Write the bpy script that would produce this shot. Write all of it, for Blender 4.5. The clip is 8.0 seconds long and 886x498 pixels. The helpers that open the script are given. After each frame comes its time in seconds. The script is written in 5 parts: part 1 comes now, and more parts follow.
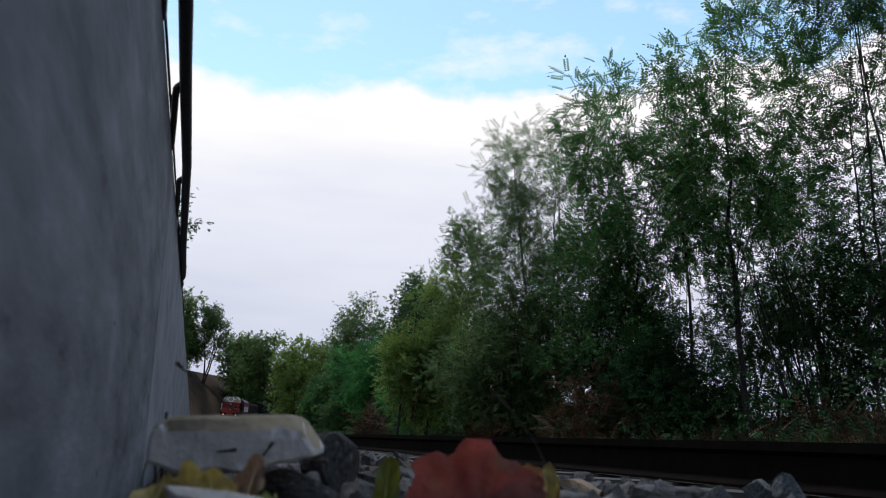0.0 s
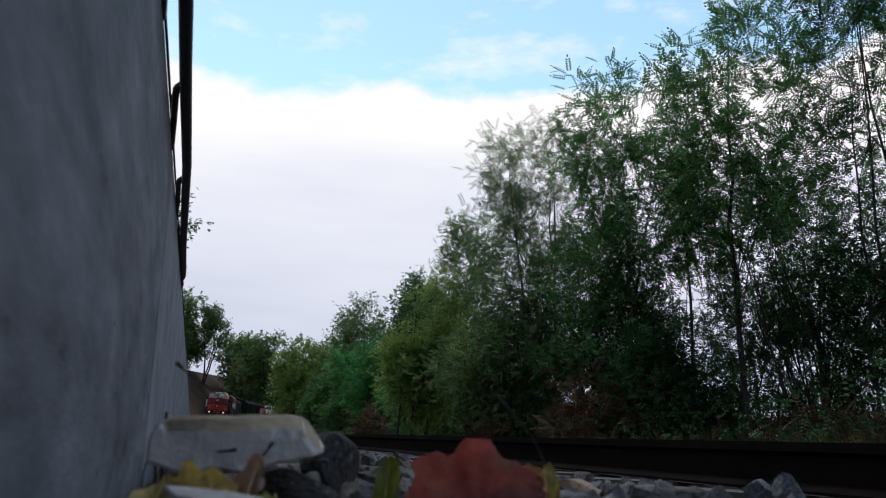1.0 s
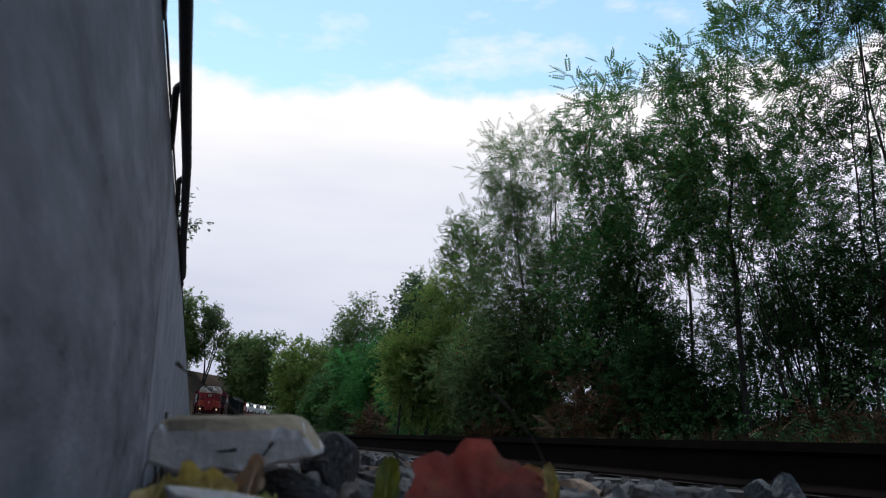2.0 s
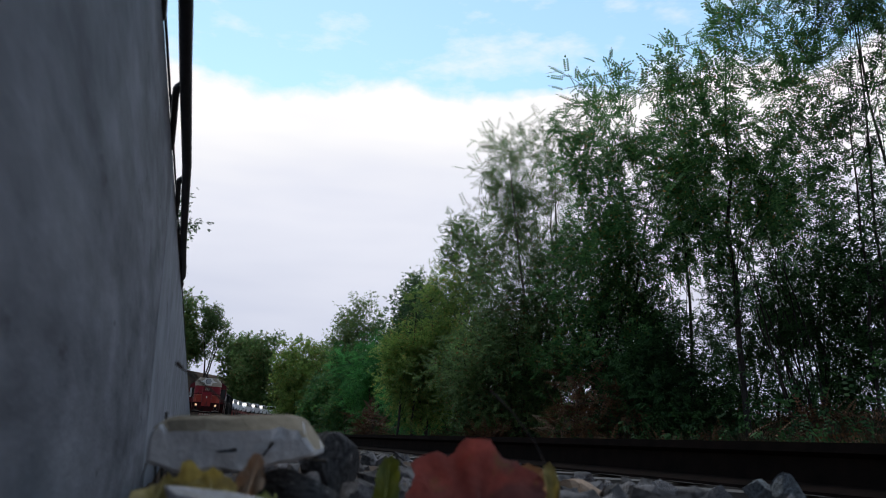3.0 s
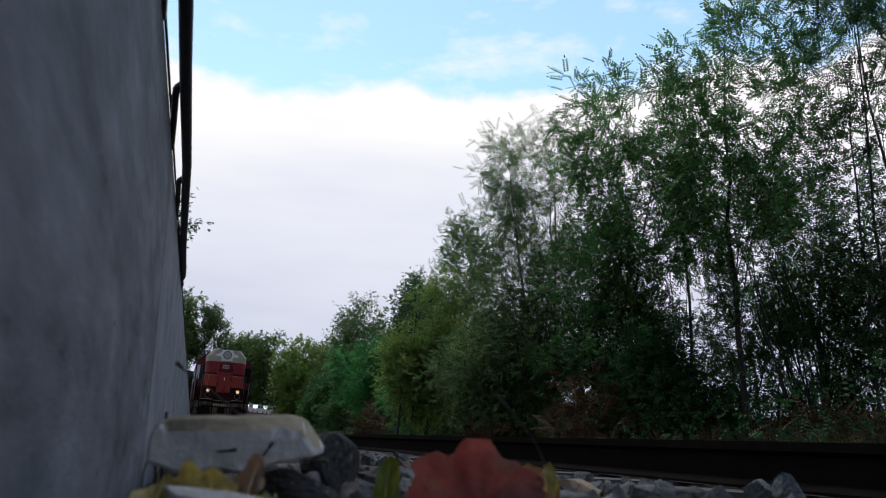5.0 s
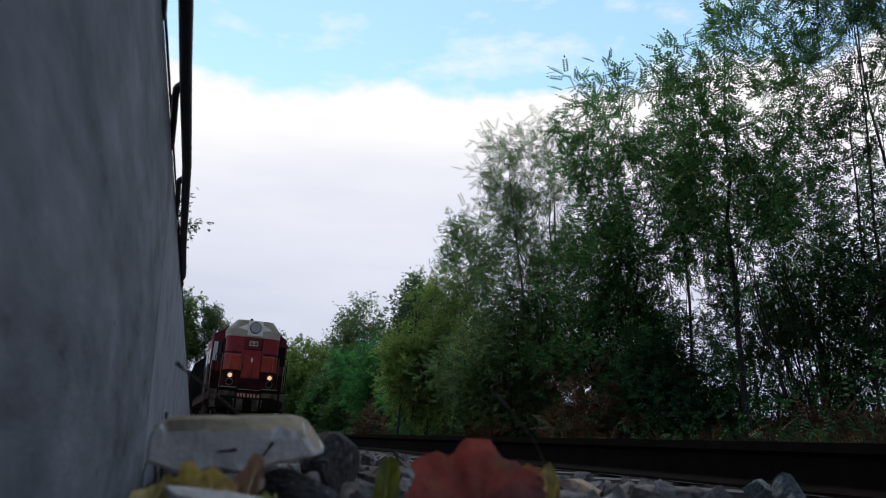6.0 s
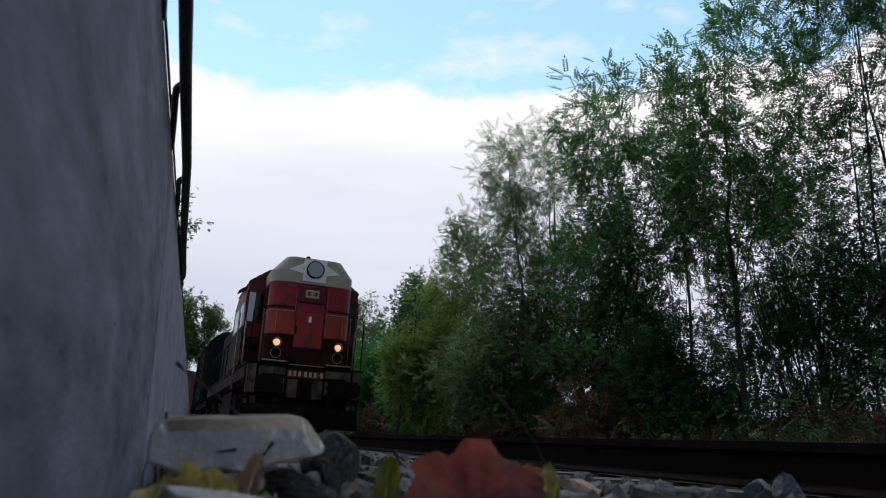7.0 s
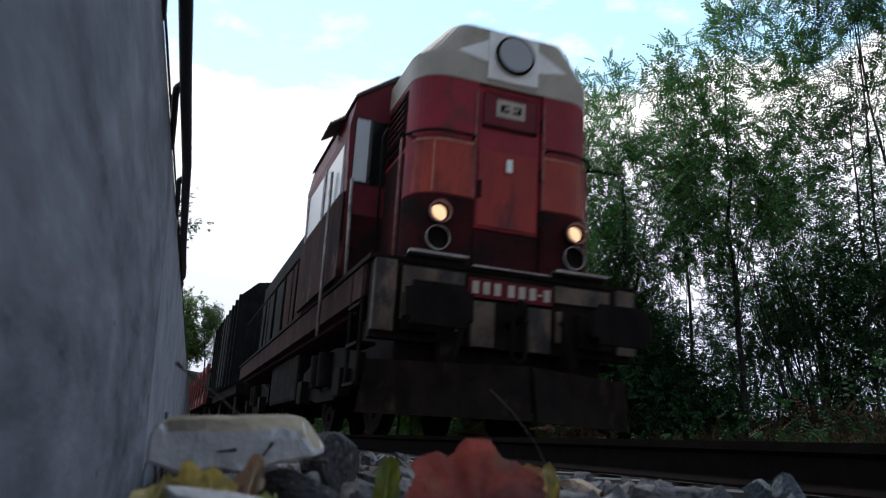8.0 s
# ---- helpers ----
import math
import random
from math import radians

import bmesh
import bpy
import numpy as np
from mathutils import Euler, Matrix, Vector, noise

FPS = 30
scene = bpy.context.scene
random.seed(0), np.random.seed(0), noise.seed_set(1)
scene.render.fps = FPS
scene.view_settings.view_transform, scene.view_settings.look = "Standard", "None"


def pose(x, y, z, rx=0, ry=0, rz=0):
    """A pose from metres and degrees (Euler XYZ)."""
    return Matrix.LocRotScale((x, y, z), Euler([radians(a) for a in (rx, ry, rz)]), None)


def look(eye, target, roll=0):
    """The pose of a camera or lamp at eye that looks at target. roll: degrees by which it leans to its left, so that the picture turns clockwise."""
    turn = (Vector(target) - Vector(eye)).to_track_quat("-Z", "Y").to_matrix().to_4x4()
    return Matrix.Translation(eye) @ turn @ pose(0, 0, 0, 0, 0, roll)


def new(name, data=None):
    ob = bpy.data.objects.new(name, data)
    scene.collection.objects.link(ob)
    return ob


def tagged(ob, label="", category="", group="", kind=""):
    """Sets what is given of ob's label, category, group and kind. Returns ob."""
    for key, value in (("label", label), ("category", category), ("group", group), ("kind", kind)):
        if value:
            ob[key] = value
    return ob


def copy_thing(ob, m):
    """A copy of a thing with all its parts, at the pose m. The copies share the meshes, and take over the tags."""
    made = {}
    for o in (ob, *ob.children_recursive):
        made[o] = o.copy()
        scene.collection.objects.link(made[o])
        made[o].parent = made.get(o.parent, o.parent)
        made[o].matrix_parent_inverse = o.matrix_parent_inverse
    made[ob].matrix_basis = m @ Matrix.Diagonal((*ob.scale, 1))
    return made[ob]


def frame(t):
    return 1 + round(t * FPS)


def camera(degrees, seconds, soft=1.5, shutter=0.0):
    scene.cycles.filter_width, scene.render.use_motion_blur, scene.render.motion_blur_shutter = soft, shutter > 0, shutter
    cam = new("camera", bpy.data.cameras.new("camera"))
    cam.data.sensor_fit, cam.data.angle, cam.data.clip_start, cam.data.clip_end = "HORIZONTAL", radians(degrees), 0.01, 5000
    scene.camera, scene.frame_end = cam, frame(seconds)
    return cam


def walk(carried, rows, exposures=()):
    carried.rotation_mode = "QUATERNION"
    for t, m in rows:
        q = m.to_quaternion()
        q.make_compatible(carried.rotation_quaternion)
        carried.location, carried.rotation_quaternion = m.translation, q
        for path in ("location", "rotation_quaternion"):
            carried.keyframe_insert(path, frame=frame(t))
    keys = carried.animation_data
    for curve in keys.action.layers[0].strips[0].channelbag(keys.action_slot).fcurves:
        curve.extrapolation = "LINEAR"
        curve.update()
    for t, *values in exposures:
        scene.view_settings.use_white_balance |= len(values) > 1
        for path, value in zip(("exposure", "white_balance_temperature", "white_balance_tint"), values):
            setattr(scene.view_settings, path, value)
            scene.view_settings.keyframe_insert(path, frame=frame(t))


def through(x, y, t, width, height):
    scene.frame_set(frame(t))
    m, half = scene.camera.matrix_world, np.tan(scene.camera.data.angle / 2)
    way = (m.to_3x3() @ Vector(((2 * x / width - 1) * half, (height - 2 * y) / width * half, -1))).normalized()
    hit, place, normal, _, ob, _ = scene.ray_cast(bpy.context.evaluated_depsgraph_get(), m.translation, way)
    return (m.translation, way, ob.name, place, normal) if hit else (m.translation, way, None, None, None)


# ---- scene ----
# camera: a phone lying on the gravel at the foot of a low platform wall, standing still
EYE = (0.0, 0.0, 0.052)
cam = camera(60.97, 8.0, soft=1.0, shutter=0.25)
cam.data.dof.use_dof = True
cam.data.dof.focus_distance = 9.0
cam.data.dof.aperture_fstop = 14.0
CAM_POSE = pose(*EYE, 90 + 13.83, 0, 0) @ pose(0, 0, 0, 0, 0, 0.63)
walk(cam, [(0.0, CAM_POSE), (8.0, CAM_POSE)], exposures=[(0.0, 0.0), (6.8, 0.0), (7.5, 0.12), (8.0, 0.5)])

# ---- light: bright broken cloud, weak wide sun in front ----
SUN_EL, SUN_AZ = radians(58), radians(-22)
world = bpy.data.worlds.new("sky")
scene.world = world
world.use_nodes = True


def build_sky():
    nt = world.node_tree
    nt.nodes.clear()
    N, L = nt.nodes.new, nt.links.new
    out = N("ShaderNodeOutputWorld")
    bg = N("ShaderNodeBackground")
    bg.inputs["Strength"].default_value = 0.1
    sky = N("ShaderNodeTexSky")
    sky.sky_type = "NISHITA"
    sky.sun_disc = False
    sky.sun_elevation, sky.sun_rotation = SUN_EL, SUN_AZ
    sky.air_density, sky.dust_density, sky.ozone_density = 1.0, 0.1, 2.0
    tc = N("ShaderNodeTexCoord")
    sep = N("ShaderNodeSeparateXYZ")
    L(tc.outputs["Generated"], sep.inputs[0])

    def math_node(op, a, b=None, clamp=False):
        m = N("ShaderNodeMath")
        m.operation, m.use_clamp = op, clamp
        for i, v in enumerate((a, b)):
            if v is None:
                continue
            if isinstance(v, (int, float)):
                m.inputs[i].default_value = v
            else:
                L(v, m.inputs[i])
        return m.outputs[0]

    def noise_node(scale, detail, stretch, rough=0.55):
        mp = N("ShaderNodeMapping")
        mp.inputs["Scale"].default_value = stretch
        L(tc.outputs["Generated"], mp.inputs[0])
        n = N("ShaderNodeTexNoise")
        n.inputs["Scale"].default_value, n.inputs["Detail"].default_value = scale, detail
        n.inputs["Roughness"].default_value = rough
        L(mp.outputs[0], n.inputs[0])
        return n.outputs[0]

    edge = noise_node(6.5, 6.0, (1, 1, 1.5))
    wisps = noise_node(5.5, 6.0, (1, 1, 2.6), 0.6)
    soft = noise_node(2.2, 3.0, (1, 1, 5.0))
    # cloud bank up to about 25 degrees all round, its upper edge scalloped
    lift = math_node("MULTIPLY", math_node("SUBTRACT", edge, 0.5), 0.11)
    bank = math_node("SUBTRACT", math_node("ADD", lift, 0.440), sep.outputs[2])
    bank = math_node("MULTIPLY", bank, 60.0, True)
    puff = math_node("MULTIPLY", math_node("SUBTRACT", wisps, 0.53), 6.0, True)
    puff = math_node("MULTIPLY", puff, 0.65)
    mask = math_node("MAXIMUM", bank, puff)
    # cloud colour: white crown, greyer lilac low down
    ramp = N("ShaderNodeValToRGB")
    ramp.color_ramp.elements[0].position, ramp.color_ramp.elements[0].color = 0.10, (0.60, 0.64, 0.78, 1)
    ramp.color_ramp.elements[1].position, ramp.color_ramp.elements[1].color = 0.40, (1.0, 0.99, 1.0, 1)
    mid = ramp.color_ramp.elements.new(0.27)
    mid.color = (0.80, 0.82, 0.92, 1)
    L(math_node("ADD", sep.outputs[2], math_node("MULTIPLY", math_node("SUBTRACT", soft, 0.5), 0.26)), ramp.inputs[0])
    cloud = N("ShaderNodeMixRGB")
    cloud.blend_type = "MULTIPLY"
    cloud.inputs[0].default_value = 1.0
    L(ramp.outputs[0], cloud.inputs[1])
    cloud.inputs[2].default_value = (10.2, 10.2, 10.2, 1)
    blue = N("ShaderNodeMixRGB")
    blue.blend_type = "MULTIPLY"
    blue.inputs[0].default_value = 1.0
    L(sky.outputs[0], blue.inputs[1])
    blue.inputs[2].default_value = SKY_GAIN
    mix = N("ShaderNodeMixRGB")
    L(mask, mix.inputs[0])
    L(blue.outputs[0], mix.inputs[1])
    L(cloud.outputs[0], mix.inputs[2])
    # brightest ahead towards the hidden sun; unseen sky behind is dimmed to cut fill
    side = math_node("ADD", math_node("MULTIPLY", sep.outputs[1], 0.75), 0.5, True)
    side = math_node("ADD", math_node("MULTIPLY", side, 0.32), 0.68)
    fade = N("ShaderNodeMixRGB")
    fade.blend_type = "MULTIPLY"
    fade.inputs[0].default_value = 1.0
    L(mix.outputs[0], fade.inputs[1])
    L(side, fade.inputs[2])
    L(fade.outputs[0], bg.inputs[0])
    L(bg.outputs[0], out.inputs[0])


SKY_GAIN = (2.6, 2.6, 2.1, 1)
build_sky()
sun = new("sun", bpy.data.lights.new("sun", "SUN"))
sun.data.energy, sun.data.angle, sun.data.color = 1.3, radians(15), (1.0, 0.97, 0.92)
sun.matrix_world = look((0, 0, 0), (-math.sin(SUN_AZ) * math.cos(SUN_EL), -math.cos(SUN_AZ) * math.cos(SUN_EL), -math.sin(SUN_EL)))
sun.location = (0, 0, 40)


# ---- materials ----
def mat(name, colour, colour2=None, rough=0.8, scale=8.0, fine=90.0, bump=0.3, metal=0.0, amount=0.6, spec=0.5,
        stain=None, stain_scale=3.0, stain_at=0.58, island=0.0, stretch=(1, 1, 1), depth=0.004, random_ob=0.0):
    """Procedural surface: two colours mixed by coarse and fine noise, stains of a third, fine relief."""
    m = bpy.data.materials.new(name)
    m.use_nodes = True
    nt = m.node_tree
    N, L = nt.nodes.new, nt.links.new
    bsdf = nt.nodes["Principled BSDF"]
    bsdf.inputs["Metallic"].default_value = metal
    bsdf.inputs["Specular IOR Level"].default_value = spec
    tc = N("ShaderNodeTexCoord")
    mp = N("ShaderNodeMapping")
    mp.inputs["Scale"].default_value = stretch
    L(tc.outputs["Object"], mp.inputs[0])

    def tex(s, d):
        n = N("ShaderNodeTexNoise")
        n.inputs["Scale"].default_value, n.inputs["Detail"].default_value = s, d
        n.inputs["Roughness"].default_value = 0.6
        L(mp.outputs[0], n.inputs[0])
        return n.outputs[0]

    coarse, grain = tex(scale, 5.0), tex(fine, 3.0)
    c2 = colour2 or tuple(c * 0.6 for c in colour)
    ramp = N("ShaderNodeValToRGB")
    ramp.color_ramp.elements[0].position, ramp.color_ramp.elements[0].color = 0.5 - 0.25 * amount, (*c2, 1)
    ramp.color_ramp.elements[1].position, ramp.color_ramp.elements[1].color = 0.5 + 0.25 * amount, (*colour, 1)
    add = N("ShaderNodeMath")
    add.operation = "MULTIPLY_ADD"
    L(grain, add.inputs[0])
    add.inputs[1].default_value = 0.35
    sub = N("ShaderNodeMath")
    sub.operation = "SUBTRACT"
    L(coarse, sub.inputs[0])
    sub.inputs[1].default_value = 0.17
    L(sub.outputs[0], add.inputs[2])
    L(add.outputs[0], ramp.inputs[0])
    col = ramp.outputs[0]
    if stain:
        st = tex(stain_scale, 6.0)
        sr = N("ShaderNodeValToRGB")
        sr.color_ramp.elements[0].position, sr.color_ramp.elements[1].position = stain_at, stain_at + 0.10
        L(st, sr.inputs[0])
        mx = N("ShaderNodeMixRGB")
        L(sr.outputs[0], mx.inputs[0])
        L(col, mx.inputs[1])
        mx.inputs[2].default_value = (*stain, 1)
        col = mx.outputs[0]
    for on, node, sock in ((island, "ShaderNodeNewGeometry", "Random Per Island"), (random_ob, "ShaderNodeObjectInfo", "Random")):
        if on:
            g = N(node)
            hv = N("ShaderNodeHueSaturation")
            mr = N("ShaderNodeMapRange")
            mr.inputs["To Min"].default_value, mr.inputs["To Max"].default_value = 1 - on, 1 + on
            L(g.outputs[sock], mr.inputs[0])
            L(mr.outputs[0], hv.inputs["Value"])
            L(col, hv.inputs["Color"])
            col = hv.outputs[0]
    L(col, bsdf.inputs["Base Color"])
    rr = N("ShaderNodeMapRange")
    rr.inputs["To Min"].default_value, rr.inputs["To Max"].default_value = max(0.05, rough - 0.15), min(1, rough + 0.15)
    L(grain, rr.inputs[0])
    L(rr.outputs[0], bsdf.inputs["Roughness"])
    if bump:
        b = N("ShaderNodeBump")
        b.inputs["Strength"].default_value, b.inputs["Distance"].default_value = bump, depth
        L(add.outputs[0], b.inputs["Height"])
        L(b.outputs[0], bsdf.inputs["Normal"])
    return m


def leaf_mat(name, colour, colour2, through=0.3, brown=None, brown_part=0.06):
    """Foliage: every leaf its own tone, some light passing through."""
    m = bpy.data.materials.new(name)
    m.use_nodes = True
    nt = m.node_tree
    N, L = nt.nodes.new, nt.links.new
    bsdf, out = nt.nodes["Principled BSDF"], nt.nodes["Material Output"]
    bsdf.inputs["Roughness"].default_value = 0.65
    bsdf.inputs["Specular IOR Level"].default_value = 0.2
    g = N("ShaderNodeNewGeometry")
    ramp = N("ShaderNodeValToRGB")
    e = ramp.color_ramp.elements
    e[0].position, e[0].color = 0.0, (*colour2, 1)
    e[1].position, e[1].color = 0.9, (*colour, 1)
    if brown:
        e.new(1.0 - brown_part).color = (*colour, 1)
        e.new(1.0 - brown_part * 0.8).color = (*brown, 1)
    L(g.outputs["Random Per Island"], ramp.inputs[0])
    tc = N("ShaderNodeTexCoord")
    n = N("ShaderNodeTexNoise")
    n.inputs["Scale"].default_value = 0.9
    L(tc.outputs["Object"], n.inputs[0])
    hv = N("ShaderNodeHueSaturation")
    mr = N("ShaderNodeMapRange")
    mr.inputs["From Min"].default_value, mr.inputs["From Max"].default_value = 0.3, 0.7
    mr.inputs["To Min"].default_value, mr.inputs["To Max"].default_value = 0.6, 1.4
    L(n.outputs[0], mr.inputs[0])
    L(mr.outputs[0], hv.inputs["Value"])
    L(ramp.outputs[0], hv.inputs["Color"])
    L(hv.outputs[0], bsdf.inputs["Base Color"])
    tr = N("ShaderNodeBsdfTranslucent")
    L(hv.outputs[0], tr.inputs[0])
    mx = N("ShaderNodeMixShader")
    mx.inputs[0].default_value = through
    L(bsdf.outputs[0], mx.inputs[1])
    L(tr.outputs[0], mx.inputs[2])
    L(mx.outputs[0], out.inputs[0])
    return m


def glow(name, colour, strength):
    m = bpy.data.materials.new(name)
    m.use_nodes = True
    b = m.node_tree.nodes["Principled BSDF"]
    b.inputs["Base Color"].default_value = (*(0.35 * c for c in colour), 1)
    b.inputs["Emission Color"].default_value = (*colour, 1)
    b.inputs["Emission Strength"].default_value = strength
    b.inputs["Roughness"].default_value = 0.2
    return m


CONCRETE = mat("rough_concrete", (0.200, 0.206, 0.236), (0.048, 0.051, 0.064), 0.8, 15.0, 36, 0.6, amount=0.85, stain=(0.018, 0.018, 0.024), stain_scale=26, stain_at=0.63, depth=0.004, stretch=(1, 0.30, 0.9))
# lighter than the rough section: grazing skylight put into the colour
CONCRETE_PALED = mat("smooth_sky_paled_concrete", (0.25, 0.26, 0.295), (0.15, 0.157, 0.185), 0.75, 8.0, 60, 0.3, stain=(0.10, 0.10, 0.115), stain_scale=10, stain_at=0.62, depth=0.002, stretch=(1, 0.5, 0.9))
DECK = mat("deck_paving", (0.30, 0.29, 0.27), (0.2, 0.19, 0.18), 0.9, 3, 60, 0.4)
GROUND = mat("earth", (0.085, 0.052, 0.034), (0.036, 0.025, 0.018), 0.95, 0.35, 9, 0.8, depth=0.05, spec=0.1, stain=(0.05, 0.048, 0.022), stain_scale=0.6, stain_at=0.58)
BALLAST = mat("ballast_stone", (0.235, 0.222, 0.225), (0.050, 0.046, 0.045), 0.95, 20, 160, 0.6, spec=0.12, island=0.5, random_ob=0.5, stain=(0.19, 0.14, 0.11), stain_scale=7, depth=0.003)
STONE_DARK = mat("dark_slate_stone", (0.085, 0.085, 0.090), (0.020, 0.020, 0.022), 0.85, 18, 160, 0.9, spec=0.2, stain=(0.22, 0.225, 0.22), stain_scale=16, stain_at=0.60, depth=0.004)
STONE = mat("grey_stone", (0.30, 0.285, 0.295), (0.10, 0.096, 0.105), 0.9, 25, 200, 0.9, spec=0.2, random_ob=0.3, stain=(0.05, 0.045, 0.045), stain_scale=22, stain_at=0.6, depth=0.004)
PALE = mat("pale_stone", (0.60, 0.595, 0.61), (0.42, 0.42, 0.44), 0.9, 30, 180, 0.8, spec=0.2, stain=(0.30, 0.24, 0.16), stain_scale=22, stain_at=0.58, depth=0.003)
TAN_CRUST = mat("tan_weathered_crust", (0.27, 0.235, 0.18), (0.17, 0.145, 0.11), 0.95, 30, 180, 0.8, spec=0.1, stain=(0.10, 0.08, 0.06), stain_scale=30, stain_at=0.56, depth=0.003)
RAIL = mat("rusty_rail_steel", (0.012, 0.008, 0.007), (0.006, 0.005, 0.0045), 0.95, 12, 120, 0.4, spec=0.02)
RAIL_TOP = mat("worn_rail_head", (0.05, 0.042, 0.038), (0.025, 0.02, 0.018), 0.7, 12, 120, 0.2, spec=0.2)
SLEEPER = mat("concrete_sleeper", (0.10, 0.088, 0.078), (0.05, 0.044, 0.039), 0.9, 6, 80, 0.5)
CABLE = mat("dark_blue_grey_paint", (0.016, 0.020, 0.030), (0.008, 0.010, 0.016), 0.55, 20, 100, 0.2)
BARK = mat("dark_bark", (0.022, 0.018, 0.016), (0.010, 0.008, 0.008), 0.95, 6, 40, 0.8, stretch=(1, 1, 0.25), depth=0.01)
BARK_PALE = mat("grey_bark", (0.12, 0.11, 0.10), (0.05, 0.045, 0.04), 0.95, 6, 40, 0.8, stretch=(1, 1, 0.25), depth=0.01)
LEAF_ROBINIA = leaf_mat("robinia_leaf", (0.10, 0.225, 0.062), (0.032, 0.105, 0.036), 0.5, (0.18, 0.15, 0.04), 0.05)
LEAF_GREY = leaf_mat("grey_green_leaf", (0.155, 0.245, 0.09), (0.06, 0.12, 0.045), 0.5, (0.15, 0.10, 0.04), 0.08)
LEAF_DARK = leaf_mat("dark_green_leaf", (0.050, 0.115, 0.038), (0.016, 0.050, 0.018), 0.45)
LEAF_YELLOW = leaf_mat("yellow_green_leaf", (0.26, 0.37, 0.09), (0.09, 0.18, 0.045), 0.5, (0.30, 0.25, 0.07), 0.10)
LEAF_MAPLE = leaf_mat("maple_leaf", (0.085, 0.155, 0.06), (0.035, 0.075, 0.032), 0.45)
LEAF_FAR = leaf_mat("far_green_leaf", (0.19, 0.29, 0.10), (0.085, 0.165, 0.055), 0.5, (0.24, 0.18, 0.08), 0.08)
LEAF_FRESH = leaf_mat("fresh_green_leaf", (0.095, 0.30, 0.075), (0.032, 0.15, 0.045), 0.5)
LEAF_AUTUMN = leaf_mat("brown_fern_frond", (0.15, 0.080, 0.040), (0.05, 0.028, 0.016), 0.15)
GRASS = leaf_mat("dry_grass", (0.075, 0.055, 0.030), (0.026, 0.026, 0.014), 0.2)
RED = mat("faded_red_paint", (0.23, 0.014, 0.027), (0.155, 0.011, 0.019), 0.5, 2.2, 40, 0.1, stain=(0.10, 0.02, 0.016), stain_scale=2.4, stain_at=0.57, spec=0.2)
# holds real grime, and on the hood side also its shade as colour
RED_GRIME_SHADE = mat("grimy_shaded_red_paint", (0.042, 0.0075, 0.0085), (0.018, 0.006, 0.006), 0.85, 2.2, 40, 0.15, stain=(0.012, 0.008, 0.007), stain_scale=2.5, stain_at=0.5, spec=0.08)
ORANGE = mat("bleached_orange_red_paint", (0.36, 0.040, 0.016), (0.20, 0.016, 0.011), 0.5, 4.5, 40, 0.12, spec=0.3, amount=0.9, stretch=(1, 1, 0.28), stain=(0.12, 0.014, 0.011), stain_scale=4.0, stain_at=0.52)
DOOR_RED = mat("faded_brick_red_paint", (0.27, 0.022, 0.016), (0.17, 0.013, 0.012), 0.5, 4.0, 40, 0.12, spec=0.25, amount=0.9, stretch=(1, 1, 0.3), stain=(0.08, 0.012, 0.010), stain_scale=3.4, stain_at=0.53)
CREAM = mat("grey_beige_paint", (0.36, 0.315, 0.255), (0.27, 0.24, 0.20), 0.6, 3, 50, 0.15, stain=(0.22, 0.17, 0.12), stain_scale=2.0, stain_at=0.55)
WHITE = mat("white_paint", (0.72, 0.72, 0.70), (0.60, 0.59, 0.57), 0.55, 5, 60, 0.1)
BEAM_BEIGE = mat("grimy_beige_paint", (0.115, 0.075, 0.048), (0.030, 0.020, 0.014), 0.8, 5, 50, 0.25, stain=(0.016, 0.011, 0.009), stain_scale=3.4, stain_at=0.49, stretch=(1, 1, 0.5))
GRIME = mat("oily_black_grime", (0.012, 0.0095, 0.0085), (0.005, 0.0042, 0.004), 0.9, 4, 50, 0.3, spec=0.06, stain=(0.030, 0.020, 0.014), stain_scale=3.0, stain_at=0.60)
RUST_GRIME = mat("rusty_brown_grime", (0.016, 0.011, 0.009), (0.006, 0.005, 0.0045), 0.9, 4, 50, 0.3, spec=0.05, stain=(0.034, 0.022, 0.016), stain_scale=3.5, stain_at=0.60, stretch=(1, 1, 0.5))
ROOF = mat("dark_roof_paint", (0.07, 0.045, 0.045), (0.035, 0.026, 0.026), 0.7, 3, 50, 0.2)
STEEL = mat("worn_steel_edge", (0.30, 0.27, 0.25), (0.12, 0.09, 0.08), 0.55, 9, 90, 0.2, metal=0.3)
HOOD_DARK = mat("dark_grey_green_paint", (0.014, 0.016, 0.015), (0.006, 0.007, 0.0065), 0.85, 3, 50, 0.2, spec=0.08)
WAGON_RED = mat("wagon_red_paint", (0.20, 0.022, 0.020), (0.11, 0.016, 0.015), 0.7, 2, 40, 0.2, stain=(0.07, 0.03, 0.02), stain_scale=2)
# grime colour taken darker for the shade along the locomotive's side
BROWN_GRIME_SHADE = mat("brown_red_grime_shade", (0.045, 0.018, 0.016), (0.015, 0.008, 0.007), 0.9, 2.5, 45, 0.25, spec=0.06, stain=(0.075, 0.040, 0.032), stain_scale=3.2, stain_at=0.6, stretch=(1, 1, 0.5))
# darker copy of the red paint; on the cab it carries shade
RED_WINE = mat("dark_wine_red", (0.13, 0.010, 0.018), (0.085, 0.008, 0.012), 0.55, 3, 40, 0.1, stain=(0.06, 0.012, 0.012), stain_scale=3, stain_at=0.55, spec=0.2)
WORN_EDGE = mat("worn_orange_edge", (0.48, 0.22, 0.14), (0.26, 0.07, 0.04), 0.6, 14, 80, 0.2)
